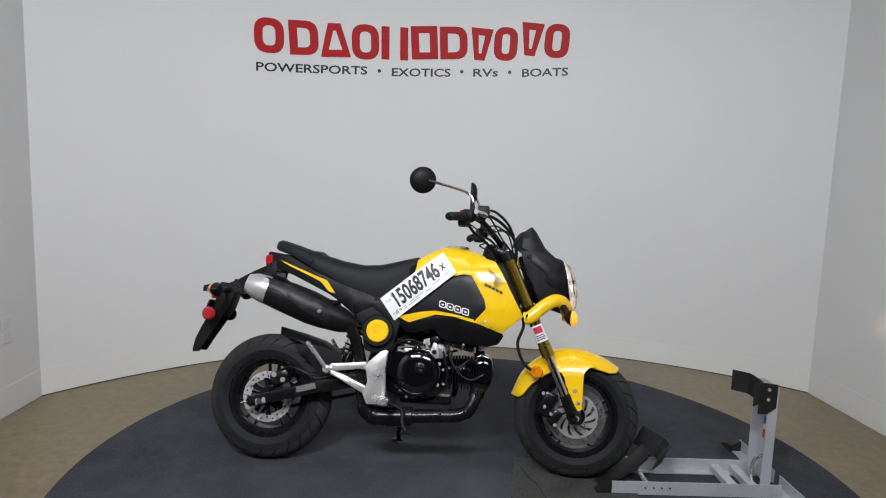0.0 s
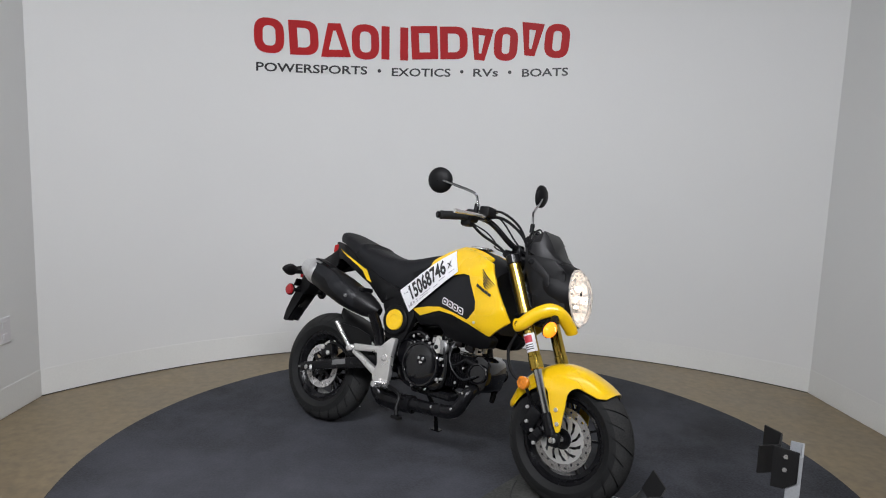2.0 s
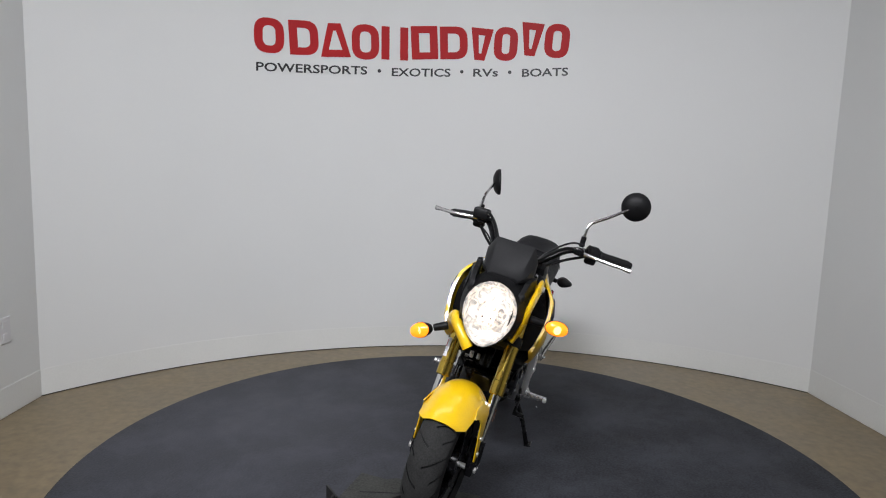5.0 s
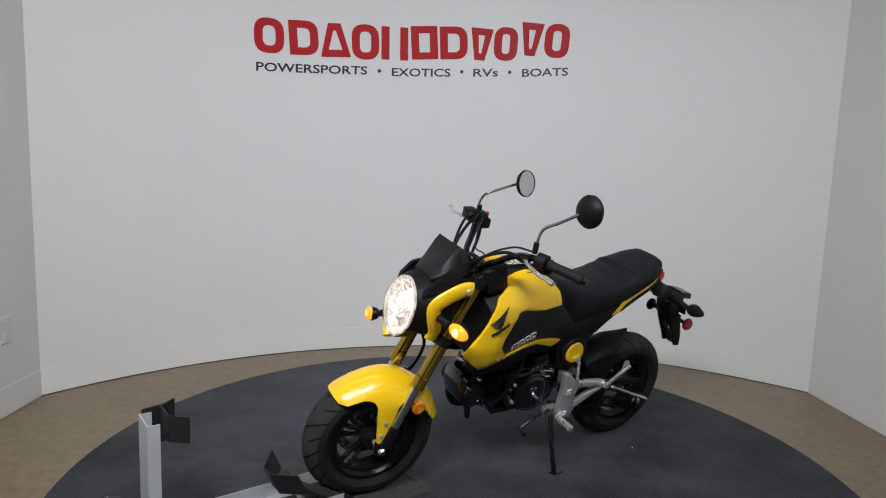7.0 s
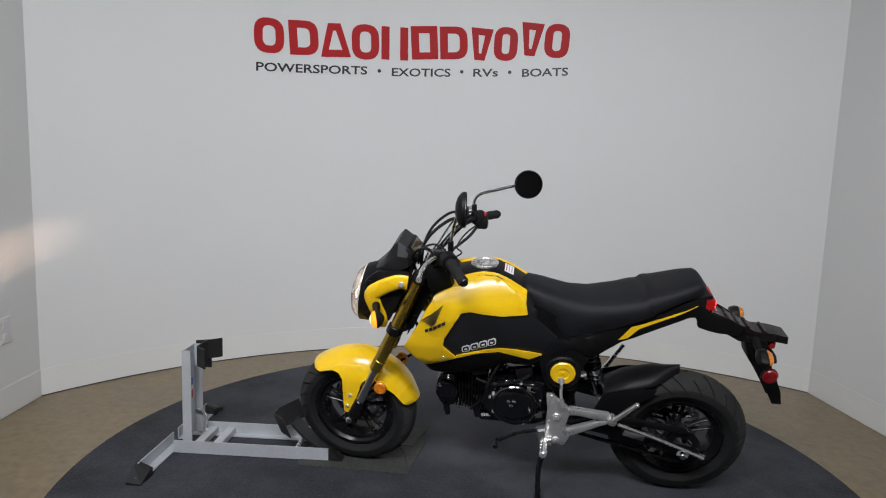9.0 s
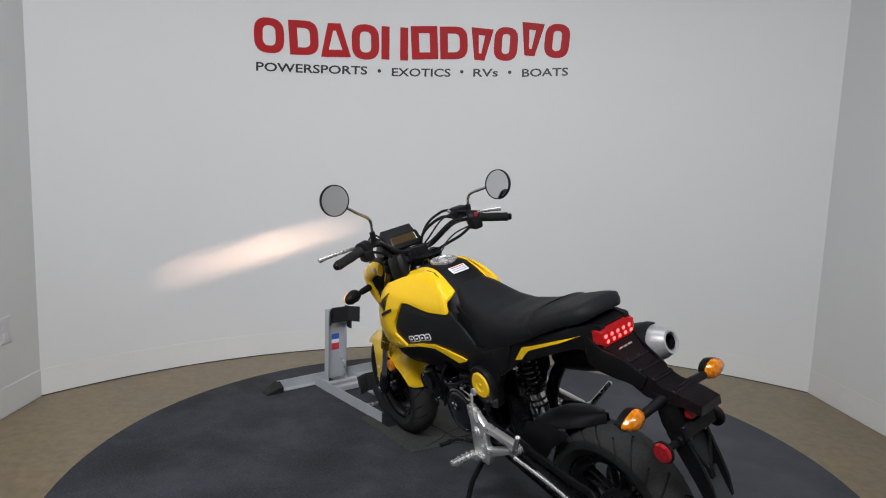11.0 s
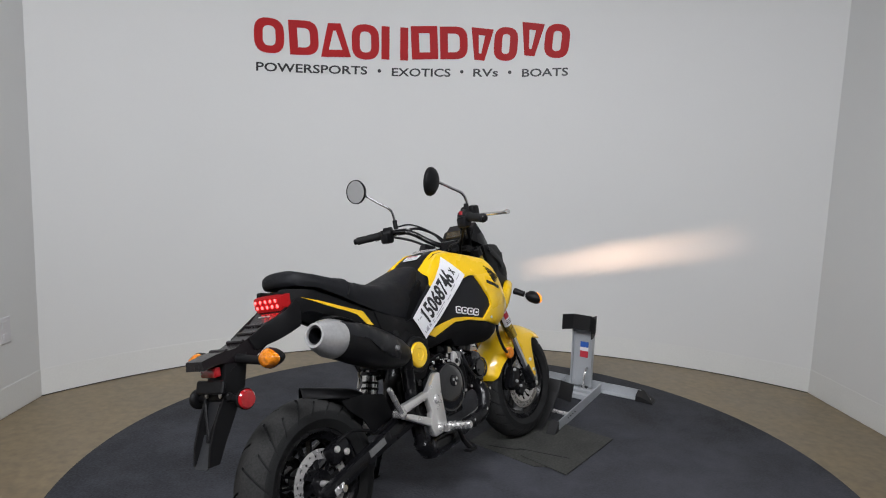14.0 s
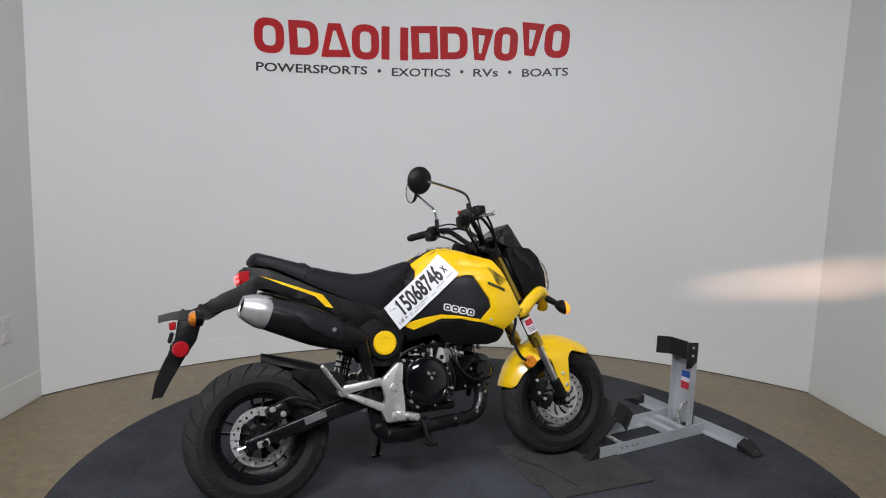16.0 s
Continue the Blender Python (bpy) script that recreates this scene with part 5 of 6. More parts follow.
part("stand_mount", bm, DULL, stand, "dull metal stand mount")

# ---- tail: light, plate carrier, indicators
bm = bmesh.new()
secs = []
for x, w, zb, zt in ((-0.652, 0.052, 0.758, 0.790), (-0.648, 0.062, 0.752, 0.796), (-0.630, 0.066, 0.750, 0.800), (-0.605, 0.066, 0.752, 0.800)):
    secs.append([Vector((x, y, z)) for y, z in ((w, zb + 0.012), (w, zt - 0.004), (w * 0.8, zt), (-w * 0.8, zt), (-w, zt - 0.004), (-w, zb + 0.012), (-w * 0.8, zb), (w * 0.8, zb))])
loft(bm, secs)
tail_light = bp("tail_light", bm, RED_LENS, None, "glowing red tail light with bright dots", smooth=0)
for k in range(5):
    for row in range(2):
        bm = bmesh.new()
        turned(bm, (-0.6495, -0.045 + 0.0225 * k + (0.006 if row else 0), 0.766 + 0.016 * row), (-1, 0, 0), [(0, 0.0058), (0.003, 0.0052), (0.005, 0.002)], 12)
        part("led", bm, RED_LED, tail_light)
bm = bmesh.new()
secs = []
for x, w, zb, zt in ((-0.600, 0.070, 0.715, 0.800), (-0.645, 0.066, 0.712, 0.752), (-0.690, 0.045, 0.675, 0.728), (-0.750, 0.040, 0.640, 0.700), (-0.800, 0.042, 0.640, 0.678), (-0.860, 0.042, 0.648, 0.674), (-0.905, 0.040, 0.640, 0.664)):
    secs.append([Vector((x, w, zb)), Vector((x, w * 0.9, zt)), Vector((x, -w * 0.9, zt)), Vector((x, -w, zb))])
loft(bm, secs)
carrier = bp("plate_carrier", bm, GLOSS_PLASTIC, None, "black rear fender and plate carrier", smooth=30)
for x, z, w in ((-0.705, 0.7225, 0.080), (-0.738, 0.7065, 0.074), (-0.775, 0.691, 0.074), (-0.830, 0.677, 0.076)):
    bm = bmesh.new()
    box(bm, (x, 0, z), (0.012, w, 0.008), 0.003, Matrix.Rotation(radians(-22), 4, "Y"))
    part("carrier_rib", bm, GLOSS_PLASTIC, carrier)
for s in (-1, 1):
    bm = bmesh.new()
    plate(bm, rounded([(-0.585, 0.795), (-0.640, 0.752), (-0.700, 0.728), (-0.760, 0.695), (-0.745, 0.660), (-0.680, 0.672), (-0.600, 0.700)], 0.008), lambda x, z: lerp(x, [-0.76, -0.70, -0.64, -0.58], [0.046, 0.052, 0.073, 0.076]), 0.008, s, 0.02, 0.002)
    part("carrier_side", bm, BLACK_PLASTIC, carrier)
bm = bmesh.new()
for k in range(3):
    box(bm, (-0.667, -0.018 + 0.018 * k, 0.738), (0.004, 0.014, 0.010), 0.001)
part("emblem_bar", bm, CAST, carrier, "light emblem bar")
bm = bmesh.new()
slab(bm, rounded([(-0.765, 0.665), (-0.790, 0.575), (-0.815, 0.540), (-0.862, 0.556), (-0.850, 0.610), (-0.840, 0.665)], 0.008), -0.040, 0.040, 0.006)
panel = part("plate_mount", bm, BLACK_PLASTIC, carrier, "black plastic mount below the carrier")
for s in (-1, 1):
    bm = bmesh.new()
    loft(bm, [[Vector((x + dx, s * (y + dy), z)) for dx, dy in ((0, -0.004), (0, 0.004), (-w, 0.004), (-w, -0.004))] for x, y, z, w in
              ((-0.806, 0.040, 0.562, 0.056), (-0.838, 0.036, 0.505, 0.056), (-0.872, 0.034, 0.450, 0.046), (-0.898, 0.032, 0.402, 0.030))])
    part("panel_rail", bm, BLACK_PLASTIC, panel, smooth=0)
    bm = bmesh.new()
    pipe(bm, [(-0.868, s * 0.036, 0.548), (-0.880, s * 0.022, 0.510), (-0.890, s * 0.007, 0.478), (-0.898, s * 0.004, 0.455)], 0.0048, 8, 4)
    part("panel_brace", bm, BLACK_PLASTIC, panel)
bm = bmesh.new()
loft(bm, [[Vector((x + dx, y, z)) for dx, y in ((0, -w), (0, w), (-0.004, w), (-0.004, -w))] for x, w, z in ((-0.884, 0.033, 0.470), (-0.905, 0.033, 0.430), (-0.922, 0.030, 0.402), (-0.926, 0.026, 0.396))])
part("panel_flap", bm, DUSTY, panel, "dusty dark plastic flap", smooth=0)
bm = bmesh.new()
loft(bm, [[Vector((x + dx, y, z)) for dx, y in ((0, -w), (0, w), (-0.004, w), (-0.004, -w))] for x, w, z in ((-0.846, 0.036, 0.560), (-0.868, 0.030, 0.520), (-0.884, 0.020, 0.486))])
part("panel_web", bm, GREY_PLASTIC, panel, smooth=0)
bm = bmesh.new()
box(bm, (-0.868, 0.0, 0.590), (0.012, 0.120, 0.036), 0.004, Matrix.Rotation(radians(18), 4, "Y"))
part("plate_bracket", bm, BLACK_PLASTIC, panel)
bm = bmesh.new()
box(bm, (-0.862, 0.0, 0.628), (0.022, 0.066, 0.028), 0.006, None, 2)
part("plate_lamp", bm, RED_DARK, carrier, "red rear reflector block")
for s in (-1, 1):
    bm = bmesh.new()
    sy = 0.150 if s > 0 else -0.168
    rod(bm, (-0.800, s * 0.035, 0.650), (-0.798, sy - s * 0.033, 0.640), 0.013, 0.011, n=14, chamfer=0.003)
    ind = bp("rear_indicator", bm, BLACK_PLASTIC, None, "black stalk indicator with amber lens")
    bm = bmesh.new()
    turned(bm, (-0.772, sy, 0.645), (-1, 0.0, 0), [(0, 0.010), (0.006, 0.024), (0.020, 0.029), (0.028, 0.029)], 28)
    for v in bm.verts:
        k = (v.co.y - sy) * s / 0.029
        v.co.z = 0.645 + (v.co.z - 0.645) * (1 - 0.34 * max(0, k)) * 0.94
        v.co.y = sy + (v.co.y - sy) * (1.55 if k > 0 else 1.2)
    part("indicator_body", bm, BLACK_PLASTIC, ind)
    bm = bmesh.new()
    turned(bm, (-0.800, sy, 0.645), (-1, 0.0, 0), [(0, 0.028), (0.010, 0.025), (0.018, 0.017), (0.021, 0.003)], 28)
    for v in bm.verts:
        k = (v.co.y - sy) * s / 0.029
        v.co.z = 0.645 + (v.co.z - 0.645) * (1 - 0.34 * max(0, k)) * 0.94
        v.co.y = sy + (v.co.y - sy) * (1.55 if k > 0 else 1.2)
    part("amber_lens", bm, AMBER_DARK, ind, "amber indicator lens")
    bm = bmesh.new()
    turned(bm, (-0.842, s * 0.098, 0.553), (0, s, 0), [(0.008, 0.0255), (0.013, 0.0255), (0.018, 0.021), (0.020, 0.003)], 28)
    refl = bp("rear_reflector", bm, RED_DARK, None, "round red side reflector on the plate bracket")
    bm = bmesh.new()
    turned(bm, (-0.842, s * 0.098, 0.553), (0, s, 0), [(-0.004, 0.012), (0.0, 0.025), (0.003, 0.0275), (0.010, 0.0275)], 28)
    part("reflector_back", bm, BLACK_PLASTIC, refl)
bm = bmesh.new()
rod(bm, (-0.842, -0.100, 0.553), (-0.842, 0.100, 0.553), 0.009, n=12)
box(bm, (-0.850, 0.0, 0.560), (0.020, 0.110, 0.022), 0.005)
part("reflector_bar", bm, BLACK_PLASTIC, carrier)
for y in (-0.03, 0.03):
    bm = bmesh.new()
    rod(bm, (-0.862, y, 0.566), (-0.866, y, 0.566), 0.006, n=8)
    part("bolt", bm, STEEL, carrier)

# ---- headlamp, cowl, meter
def egg(w, zt, zb, x, n=36, cy=0.004):
    """An upright egg outline, broad above and narrow below."""
    out = []
    zc = zb + (zt - zb) * 0.56
    for k in range(n):
        a = 2 * pi * k / n
        h = (zt - zc) if sin(a) > 0 else (zc - zb)
        ww = w * (1 if sin(a) > 0 else 1 - 0.18 * sin(a) ** 2)
        out.append(Vector((x, cy + cos(a) * ww, zc + sin(a) * h)))
    return out


def tilt(ring, k=-0.16, z0=0.72):
    return [Vector((p.x + k * (p.z - z0), p.y, p.z)) for p in ring]


bm = bmesh.new()
secs = [tilt(egg(0.050, 0.775, 0.670, 0.500)), tilt(egg(0.072, 0.810, 0.640, 0.518)), tilt(egg(0.084, 0.828, 0.626, 0.540)), tilt(egg(0.086, 0.830, 0.622, 0.556)), tilt(egg(0.080, 0.823, 0.629, 0.556)), tilt(egg(0.070, 0.805, 0.645, 0.530)), tilt(egg(0.04, 0.76, 0.68, 0.512))]
loft(bm, secs)
lamp = bp("headlamp", bm, LAMP_GLOW, None, "lit round headlamp with a faceted reflector", smooth=20)
# added baffle: a box whose slit, ahead of the emitter, shapes the wall beam
bm = bmesh.new()
SX, SZ = 0.574, 0.722
for yy0, yy1, zz0, zz1 in ((-0.022, 0.022, 0.0013, 0.009), (-0.022, 0.022, -0.009, -0.0013), (0.0110, 0.022, -0.0013, 0.0013), (-0.022, -0.0110, -0.0013, 0.0013)):
    box(bm, (SX, 0.004 + (yy0 + yy1) / 2, SZ - 0.0019 + (zz0 + zz1) / 2), (0.0012, yy1 - yy0, zz1 - zz0))
for dz in (-0.0095, 0.0085):
    box(bm, (SX - 0.0235, 0.004, SZ - 0.0010 + dz), (0.048, 0.044, 0.001))
for dy in (-0.0225, 0.0225):
    box(bm, (SX - 0.0235, 0.004 + dy, SZ - 0.0015), (0.048, 0.001, 0.019))
box(bm, (SX - 0.0475, 0.004, SZ - 0.0015), (0.001, 0.046, 0.019))
part("beam_baffle", bm, BLACK_METAL, lamp, "black slit box added to shape the beam", smooth=0)
# glowing plate added to cover the black front of the slit box
bm = bmesh.new()
for yy0, yy1, zz0, zz1 in ((-0.026, 0.026, 0.003, 0.013), (-0.026, 0.026, -0.013, -0.003), (0.017, 0.026, -0.003, 0.003), (-0.026, -0.017, -0.003, 0.003)):
    box(bm, (SX + 0.0022, 0.004 + (yy0 + yy1) / 2, SZ - 0.0019 + (zz0 + zz1) / 2), (0.002, yy1 - yy0, zz1 - zz0))
part("baffle_face", bm, BULB, lamp, "glowing plate added over the slit box", smooth=0)
# flat emitter added behind the slit for the beam
bm = bmesh.new()
box(bm, (SX - 0.0455, 0.004, SZ), (0.001, 0.022, 0.0042))
part("filament", bm, BEAM, lamp, "strong emitter added for the headlamp beam", smooth=0)
# glowing sleeve added round the baffle to hide its dark sides
bm = bmesh.new()
for yy, zz, wy, wz in ((0.0, 0.0105, 0.052, 0.002), (0.0, -0.0135, 0.052, 0.002), (0.025, -0.0015, 0.002, 0.024), (-0.025, -0.0015, 0.002, 0.024)):
    box(bm, (SX - 0.022, 0.004 + yy, SZ + zz), (0.046, wy, wz))
part("baffle_sleeve", bm, LAMP_GLOW, lamp, smooth=0)
for dy, dz in ((0.0, 0.032), (0.012, 0.040), (-0.012, 0.040), (0.0, -0.030)):
    bm = bmesh.new()
    turned(bm, (0.540, 0.004 + dy, 0.722 + dz), (1, 0, 0.05), [(0, 0.006), (0.012, 0.007), (0.017, 0.004), (0.018, 0.001)], 14)
    part("bulb", bm, BULB, lamp, "bright lit bulb")
bm = bmesh.new()
secs = [tilt(egg(0.081, 0.825, 0.627, 0.554)), tilt(egg(0.080, 0.822, 0.630, 0.566)), tilt(egg(0.070, 0.808, 0.643, 0.580)), tilt(egg(0.045, 0.775, 0.675, 0.590)), tilt(egg(0.012, 0.735, 0.715, 0.594))]
loft(bm, secs, cap=False)
cover_ob = part("clear_cover", bm, GLASS, lamp, "clear bulging headlamp cover", smooth=60)
cover_ob.visible_shadow = False
bm = bmesh.new()
secs = []
for x, w, zt, zb in ((0.395, 0.075, 0.845, 0.670), (0.430, 0.104, 0.850, 0.650), (0.480, 0.112, 0.848, 0.632), (0.520, 0.106, 0.842, 0.618), (0.552, 0.088, 0.833, 0.618)):
    secs.append(tilt(egg(w, zt, zb, x)))
loft(bm, secs, cap=False)
cowl = bp("headlamp_cowl", bm, BLACK_PLASTIC, None, "black plastic headlamp cowl", smooth=45)
for s in (-1, 1):
    bm = bmesh.new()
    plate(bm, rounded([(0.365, 0.850), (0.400, 0.853), (0.479, 0.846), (0.525, 0.806), (0.543, 0.674), (0.516, 0.660), (0.440, 0.660), (0.380, 0.790)], 0.012), lambda x, z: lerp(x, [0.36, 0.42, 0.50, 0.55], [0.110, 0.108, 0.098, 0.088]), 0.02, s, 0.025, 0.005)
    wing = part("cowl_side", bm, BLACK_PLASTIC, cowl)
bm = bmesh.new()
slab(bm, rounded([(0.385, 0.832), (0.400, 0.845), (0.425, 0.830), (0.478, 0.788), (0.482, 0.750), (0.470, 0.745), (0.455, 0.775), (0.400, 0.812)], 0.01), -0.112, -0.106, 0.002)
part("arm_recess", bm, SMOKE, cowl, "empty black mounting recess for the broken arm")
bm = bmesh.new()
rod(bm, (0.398, -0.110, 0.829), (0.398, -0.116, 0.829), 0.011, n=16, chamfer=0.002)
part("recess_boss", bm, BLACK_METAL, cowl)
bm = bmesh.new()
secs = []
for x, w, zb, zt in ((0.352, 0.070, 0.880, 0.905), (0.372, 0.086, 0.865, 0.928), (0.406, 0.088, 0.850, 0.952), (0.424, 0.084, 0.846, 0.934), (0.462, 0.072, 0.842, 0.872), (0.490, 0.052, 0.836, 0.848)):
    secs.append([Vector((x, 0.006 + y, z)) for y, z in ((w, zb), (w, zb + (zt - zb) * 0.55), (w * 0.75, zt), (-w * 0.75, zt), (-w, zb + (zt - zb) * 0.55), (-w, zb))])
loft(bm, secs)
meter = bp("meter_visor", bm, SMOKE, None, "smoked visor over the digital meter", smooth=30)
bm = bmesh.new()
mt = Matrix.Rotation(radians(-52), 4, "Y")
box(bm, (0.360, 0.006, 0.905), (0.062, 0.150, 0.020), 0.010, mt, 2)
part("meter_body", bm, BLACK_PLASTIC, meter)
bm = bmesh.new()
box(bm, (0.3535, 0.006, 0.9135), (0.036, 0.110, 0.006), 0.004, mt)
part("meter_screen", bm, SCREEN, meter, "dim amber-tinted meter screen")

# yellow indicator arms: the right one hangs low, broken from its mount
def arm(points, widths, thick, name="indicator_arm", label=""):
    bm = bmesh.new()
    pts = curve_points(points, 5)
    secs = []
    for i, p in enumerate(pts):
        t = i / (len(pts) - 1)
        w = lerp(t, [0, 0.5, 1], widths)
        d = (pts[min(i + 1, len(pts) - 1)] - pts[max(i - 1, 0)]).normalized()
        side_ = Vector((0, 1, 0)); side_ = (side_ - d * side_.dot(d)).normalized()
        up = d.cross(side_)
        secs.append([p + up * (w * cos(a)) * 1.0 + side_ * (thick * sin(a)) for a in [2 * pi * k / 16 for k in range(16)]])
    loft(bm, secs)
    return bp(name, bm, YELLOW, None, label, smooth=50)


la = arm([(0.366, 0.122, 0.822), (0.400, 0.124, 0.824), (0.455, 0.122, 0.800), (0.492, 0.118, 0.770), (0.486, 0.112, 0.725), (0.468, 0.100, 0.672), (0.475, 0.088, 0.640)], (0.026, 0.028, 0.022), 0.011, label="glossy yellow indicator arm")
bm = bmesh.new()
rod(bm, (0.386, 0.130, 0.821), (0.386, 0.140, 0.821), 0.010, n=12, chamfer=0.002)
part("bolt", bm, STEEL, la)
ra = arm([(0.385, -0.122, 0.592), (0.410, -0.126, 0.600), (0.455, -0.122, 0.640), (0.500, -0.108, 0.665), (0.535, -0.085, 0.655), (0.556, -0.045, 0.618), (0.560, -0.028, 0.600)], (0.024, 0.025, 0.024), 0.018, label="yellow indicator arm hanging low below its mount")
bm = bmesh.new()
rod(bm, (0.398, -0.132, 0.597), (0.398, -0.142, 0.597), 0.011, n=12, chamfer=0.002)
part("bolt", bm, GOLD, ra)


def indicator(root, tip, facing, label):
    root, tip = Vector(root), Vector(tip)
    bm = bmesh.new()
    rod(bm, root, root.lerp(tip, 0.55), 0.014, 0.012, n=14, chamfer=0.003)
    ob = bp("front_indicator", bm, BLACK_PLASTIC, None, label)
    f = Vector(facing).normalized()
    out_ = (tip - root).normalized()
    bm = bmesh.new()
    for mat_, prof, nm in ((BLACK_PLASTIC, [(-0.024, 0.006), (-0.014, 0.020), (0.0, 0.026), (0.004, 0.026)], "indicator_body"), (AMBER, [(0.004, 0.025), (0.013, 0.022), (0.020, 0.013), (0.022, 0.002)], "amber_lens")):
        bm = bmesh.new()
        turned(bm, tip, f, prof, 28)
        for v in bm.verts:
            q = v.co - tip
            v.co = tip + q + out_ * q.dot(out_) * 0.55
        lens_ = part(nm, bm, mat_, ob, "lit amber lens" if nm == "amber_lens" else "")
    bm = bmesh.new()
    turned(bm, tip, f, [(0.0150, 0.0165), (0.0200, 0.0140), (0.0226, 0.0085), (0.0236, 0.001)], 20)
    part("lens_core", bm, AMBER_CORE, lens_, "bright glowing middle of the lens")
    return ob


indicator((0.530, -0.115, 0.640), (0.550, -0.192, 0.601), (1, -0.55, -0.12), "lit amber indicator on the low hanging arm")
indicator((0.478, 0.125, 0.735), (0.454, 0.216, 0.728), (1, 0.40, -0.05), "lit amber indicator on the yellow arm")

# ---- handlebar, grips, levers, switches, mirrors, cables
bm = bmesh.new()
pipe(bm, [(0.094, -0.302, 0.941), (0.140, -0.215, 0.958), (0.168, -0.165, 0.966), (0.215, -0.125, 0.950), (0.275, -0.075, 0.890), (0.290, -0.030, 0.874), (0.292, 0.040, 0.876),
          (0.285, 0.095, 0.900), (0.250, 0.160, 0.950), (0.222, 0.215, 0.964), (0.190, 0.290, 0.960), (0.151, 0.380, 0.954)], 0.011, 14)
bar = bp("handlebar", bm, BLACK_METAL, None, "black bent steel handlebar", smooth=60)
bm = bmesh.new()
box(bm, (0.290, 0.0, 0.865), (0.040, 0.090, 0.050), 0.008, None, 2)
part("bar_clamp", bm, BLACK_METAL, bar, "black bar clamp")
SIDES = ((-1, Vector((0.094, -0.302, 0.941)), Vector((0.146, -0.205, 0.960)), Vector((-0.020, -0.186, 1.096)), Vector((0.25, -1, -0.27)), [(0.172, -0.185, 0.975), (0.176, -0.188, 1.010), (0.156, -0.188, 1.050), (0.080, -0.190, 1.074), (0.000, -0.196, 1.094)]),
         (1, Vector((0.151, 0.380, 0.954)), Vector((0.200, 0.270, 0.962)), Vector((0.158, 0.342, 1.160)), Vector((1, 0.05, 0.0)), [(0.210, 0.205, 0.975), (0.208, 0.205, 1.020), (0.200, 0.212, 1.060), (0.188, 0.262, 1.098), (0.172, 0.325, 1.148)]))
for s, tip, root, mirror, back, stem in SIDES:
    bm = bmesh.new()
    d = (tip - root).normalized()
    turned(bm, root, d, [(0, 0.018), (0.004, 0.020), (0.010, 0.0165), (0.03, 0.0155), (0.055, 0.0165), (0.085, 0.0155), ((tip - root).length - 0.004, 0.0165), ((tip - root).length, 0.012)], 22)
    grip = part("grip", bm, RUBBER, bar, "ribbed black rubber grip")
    bm = bmesh.new()
    rod(bm, tip, tip + d * 0.012, 0.0125, n=16, chamfer=0.003)
    part("bar_end", bm, BLACK_METAL, bar)
    bm = bmesh.new()
    c = root - d * 0.024
    u, v, w_ = axes_to(d)
    turned(bm, root - d * 0.044, d, [(0, 0.018), (0.003, 0.026), (0.036, 0.027), (0.040, 0.020)], 20)
    box(bm, c + Vector((-0.014, 0, -0.020)), (0.046, 0.042, 0.042), 0.010, None, 2)
    sw = part("switch_housing", bm, BLACK_PLASTIC, bar, "black switch housing")
    if s < 0:
        bm = bmesh.new()
        box(bm, c + Vector((-0.026, 0.0, 0.014)), (0.012, 0.014, 0.015), 0.003)
        part("red_switch", bm, RED_SWITCH, bar, "red engine stop switch")
        bm = bmesh.new()
        box(bm, (0.215, -0.170, 0.985), (0.045, 0.060, 0.040), 0.008, None, 2)
        part("brake_reservoir", bm, BLACK_PLASTIC, bar, "black brake fluid reservoir")
        lever = [(0.205, -0.165, 0.966), (0.222, -0.205, 0.964), (0.222, -0.275, 0.958), (0.190, -0.349, 0.953)]
    else:
        lever = [(0.248, 0.205, 0.962), (0.268, 0.245, 0.960), (0.282, 0.310, 0.957), (0.280, 0.388, 0.954)]
    bm = bmesh.new()
    pipe(bm, lever, lambda t: 0.0065 if t < 0.9 else 0.0085, 10)
    part("hand_lever", bm, ALLOY, bar, "alloy hand lever")
    bm = bmesh.new()
    box(bm, Vector(lever[0]), (0.040, 0.036, 0.026), 0.006, None, 2)
    part("lever_perch", bm, BLACK_METAL, bar)
    # mirror
    bm = bmesh.new()
    pipe(bm, stem, 0.0052, 10)
    mir = part("mirror_stem", bm, DARK_CHROME, bar, "bent dark chrome mirror stem")
    bm = bmesh.new()
    rod(bm, stem[0], Vector(stem[0]) + Vector((0, 0, 0.038)), 0.0095, n=12, chamfer=0.002)
    part("stem_boot", bm, BLACK_PLASTIC, bar)
    b = back.normalized()
    bm = bmesh.new()
    turned(bm, mirror, b, [(-0.009, 0.0475), (-0.009, 0.0505), (0.0, 0.0510), (0.008, 0.046), (0.016, 0.034), (0.021, 0.018), (0.022, 0.002)], 40, cap=False)
    head_ = part("mirror_housing", bm, BLACK_PLASTIC, bar, "round black mirror housing")
    bm = bmesh.new()
    turned(bm, mirror, b, [(-0.0075, 0.0480), (-0.0055, 0.0480)], 40)
    part("mirror_glass", bm, MIRROR, bar, "round mirror glass")
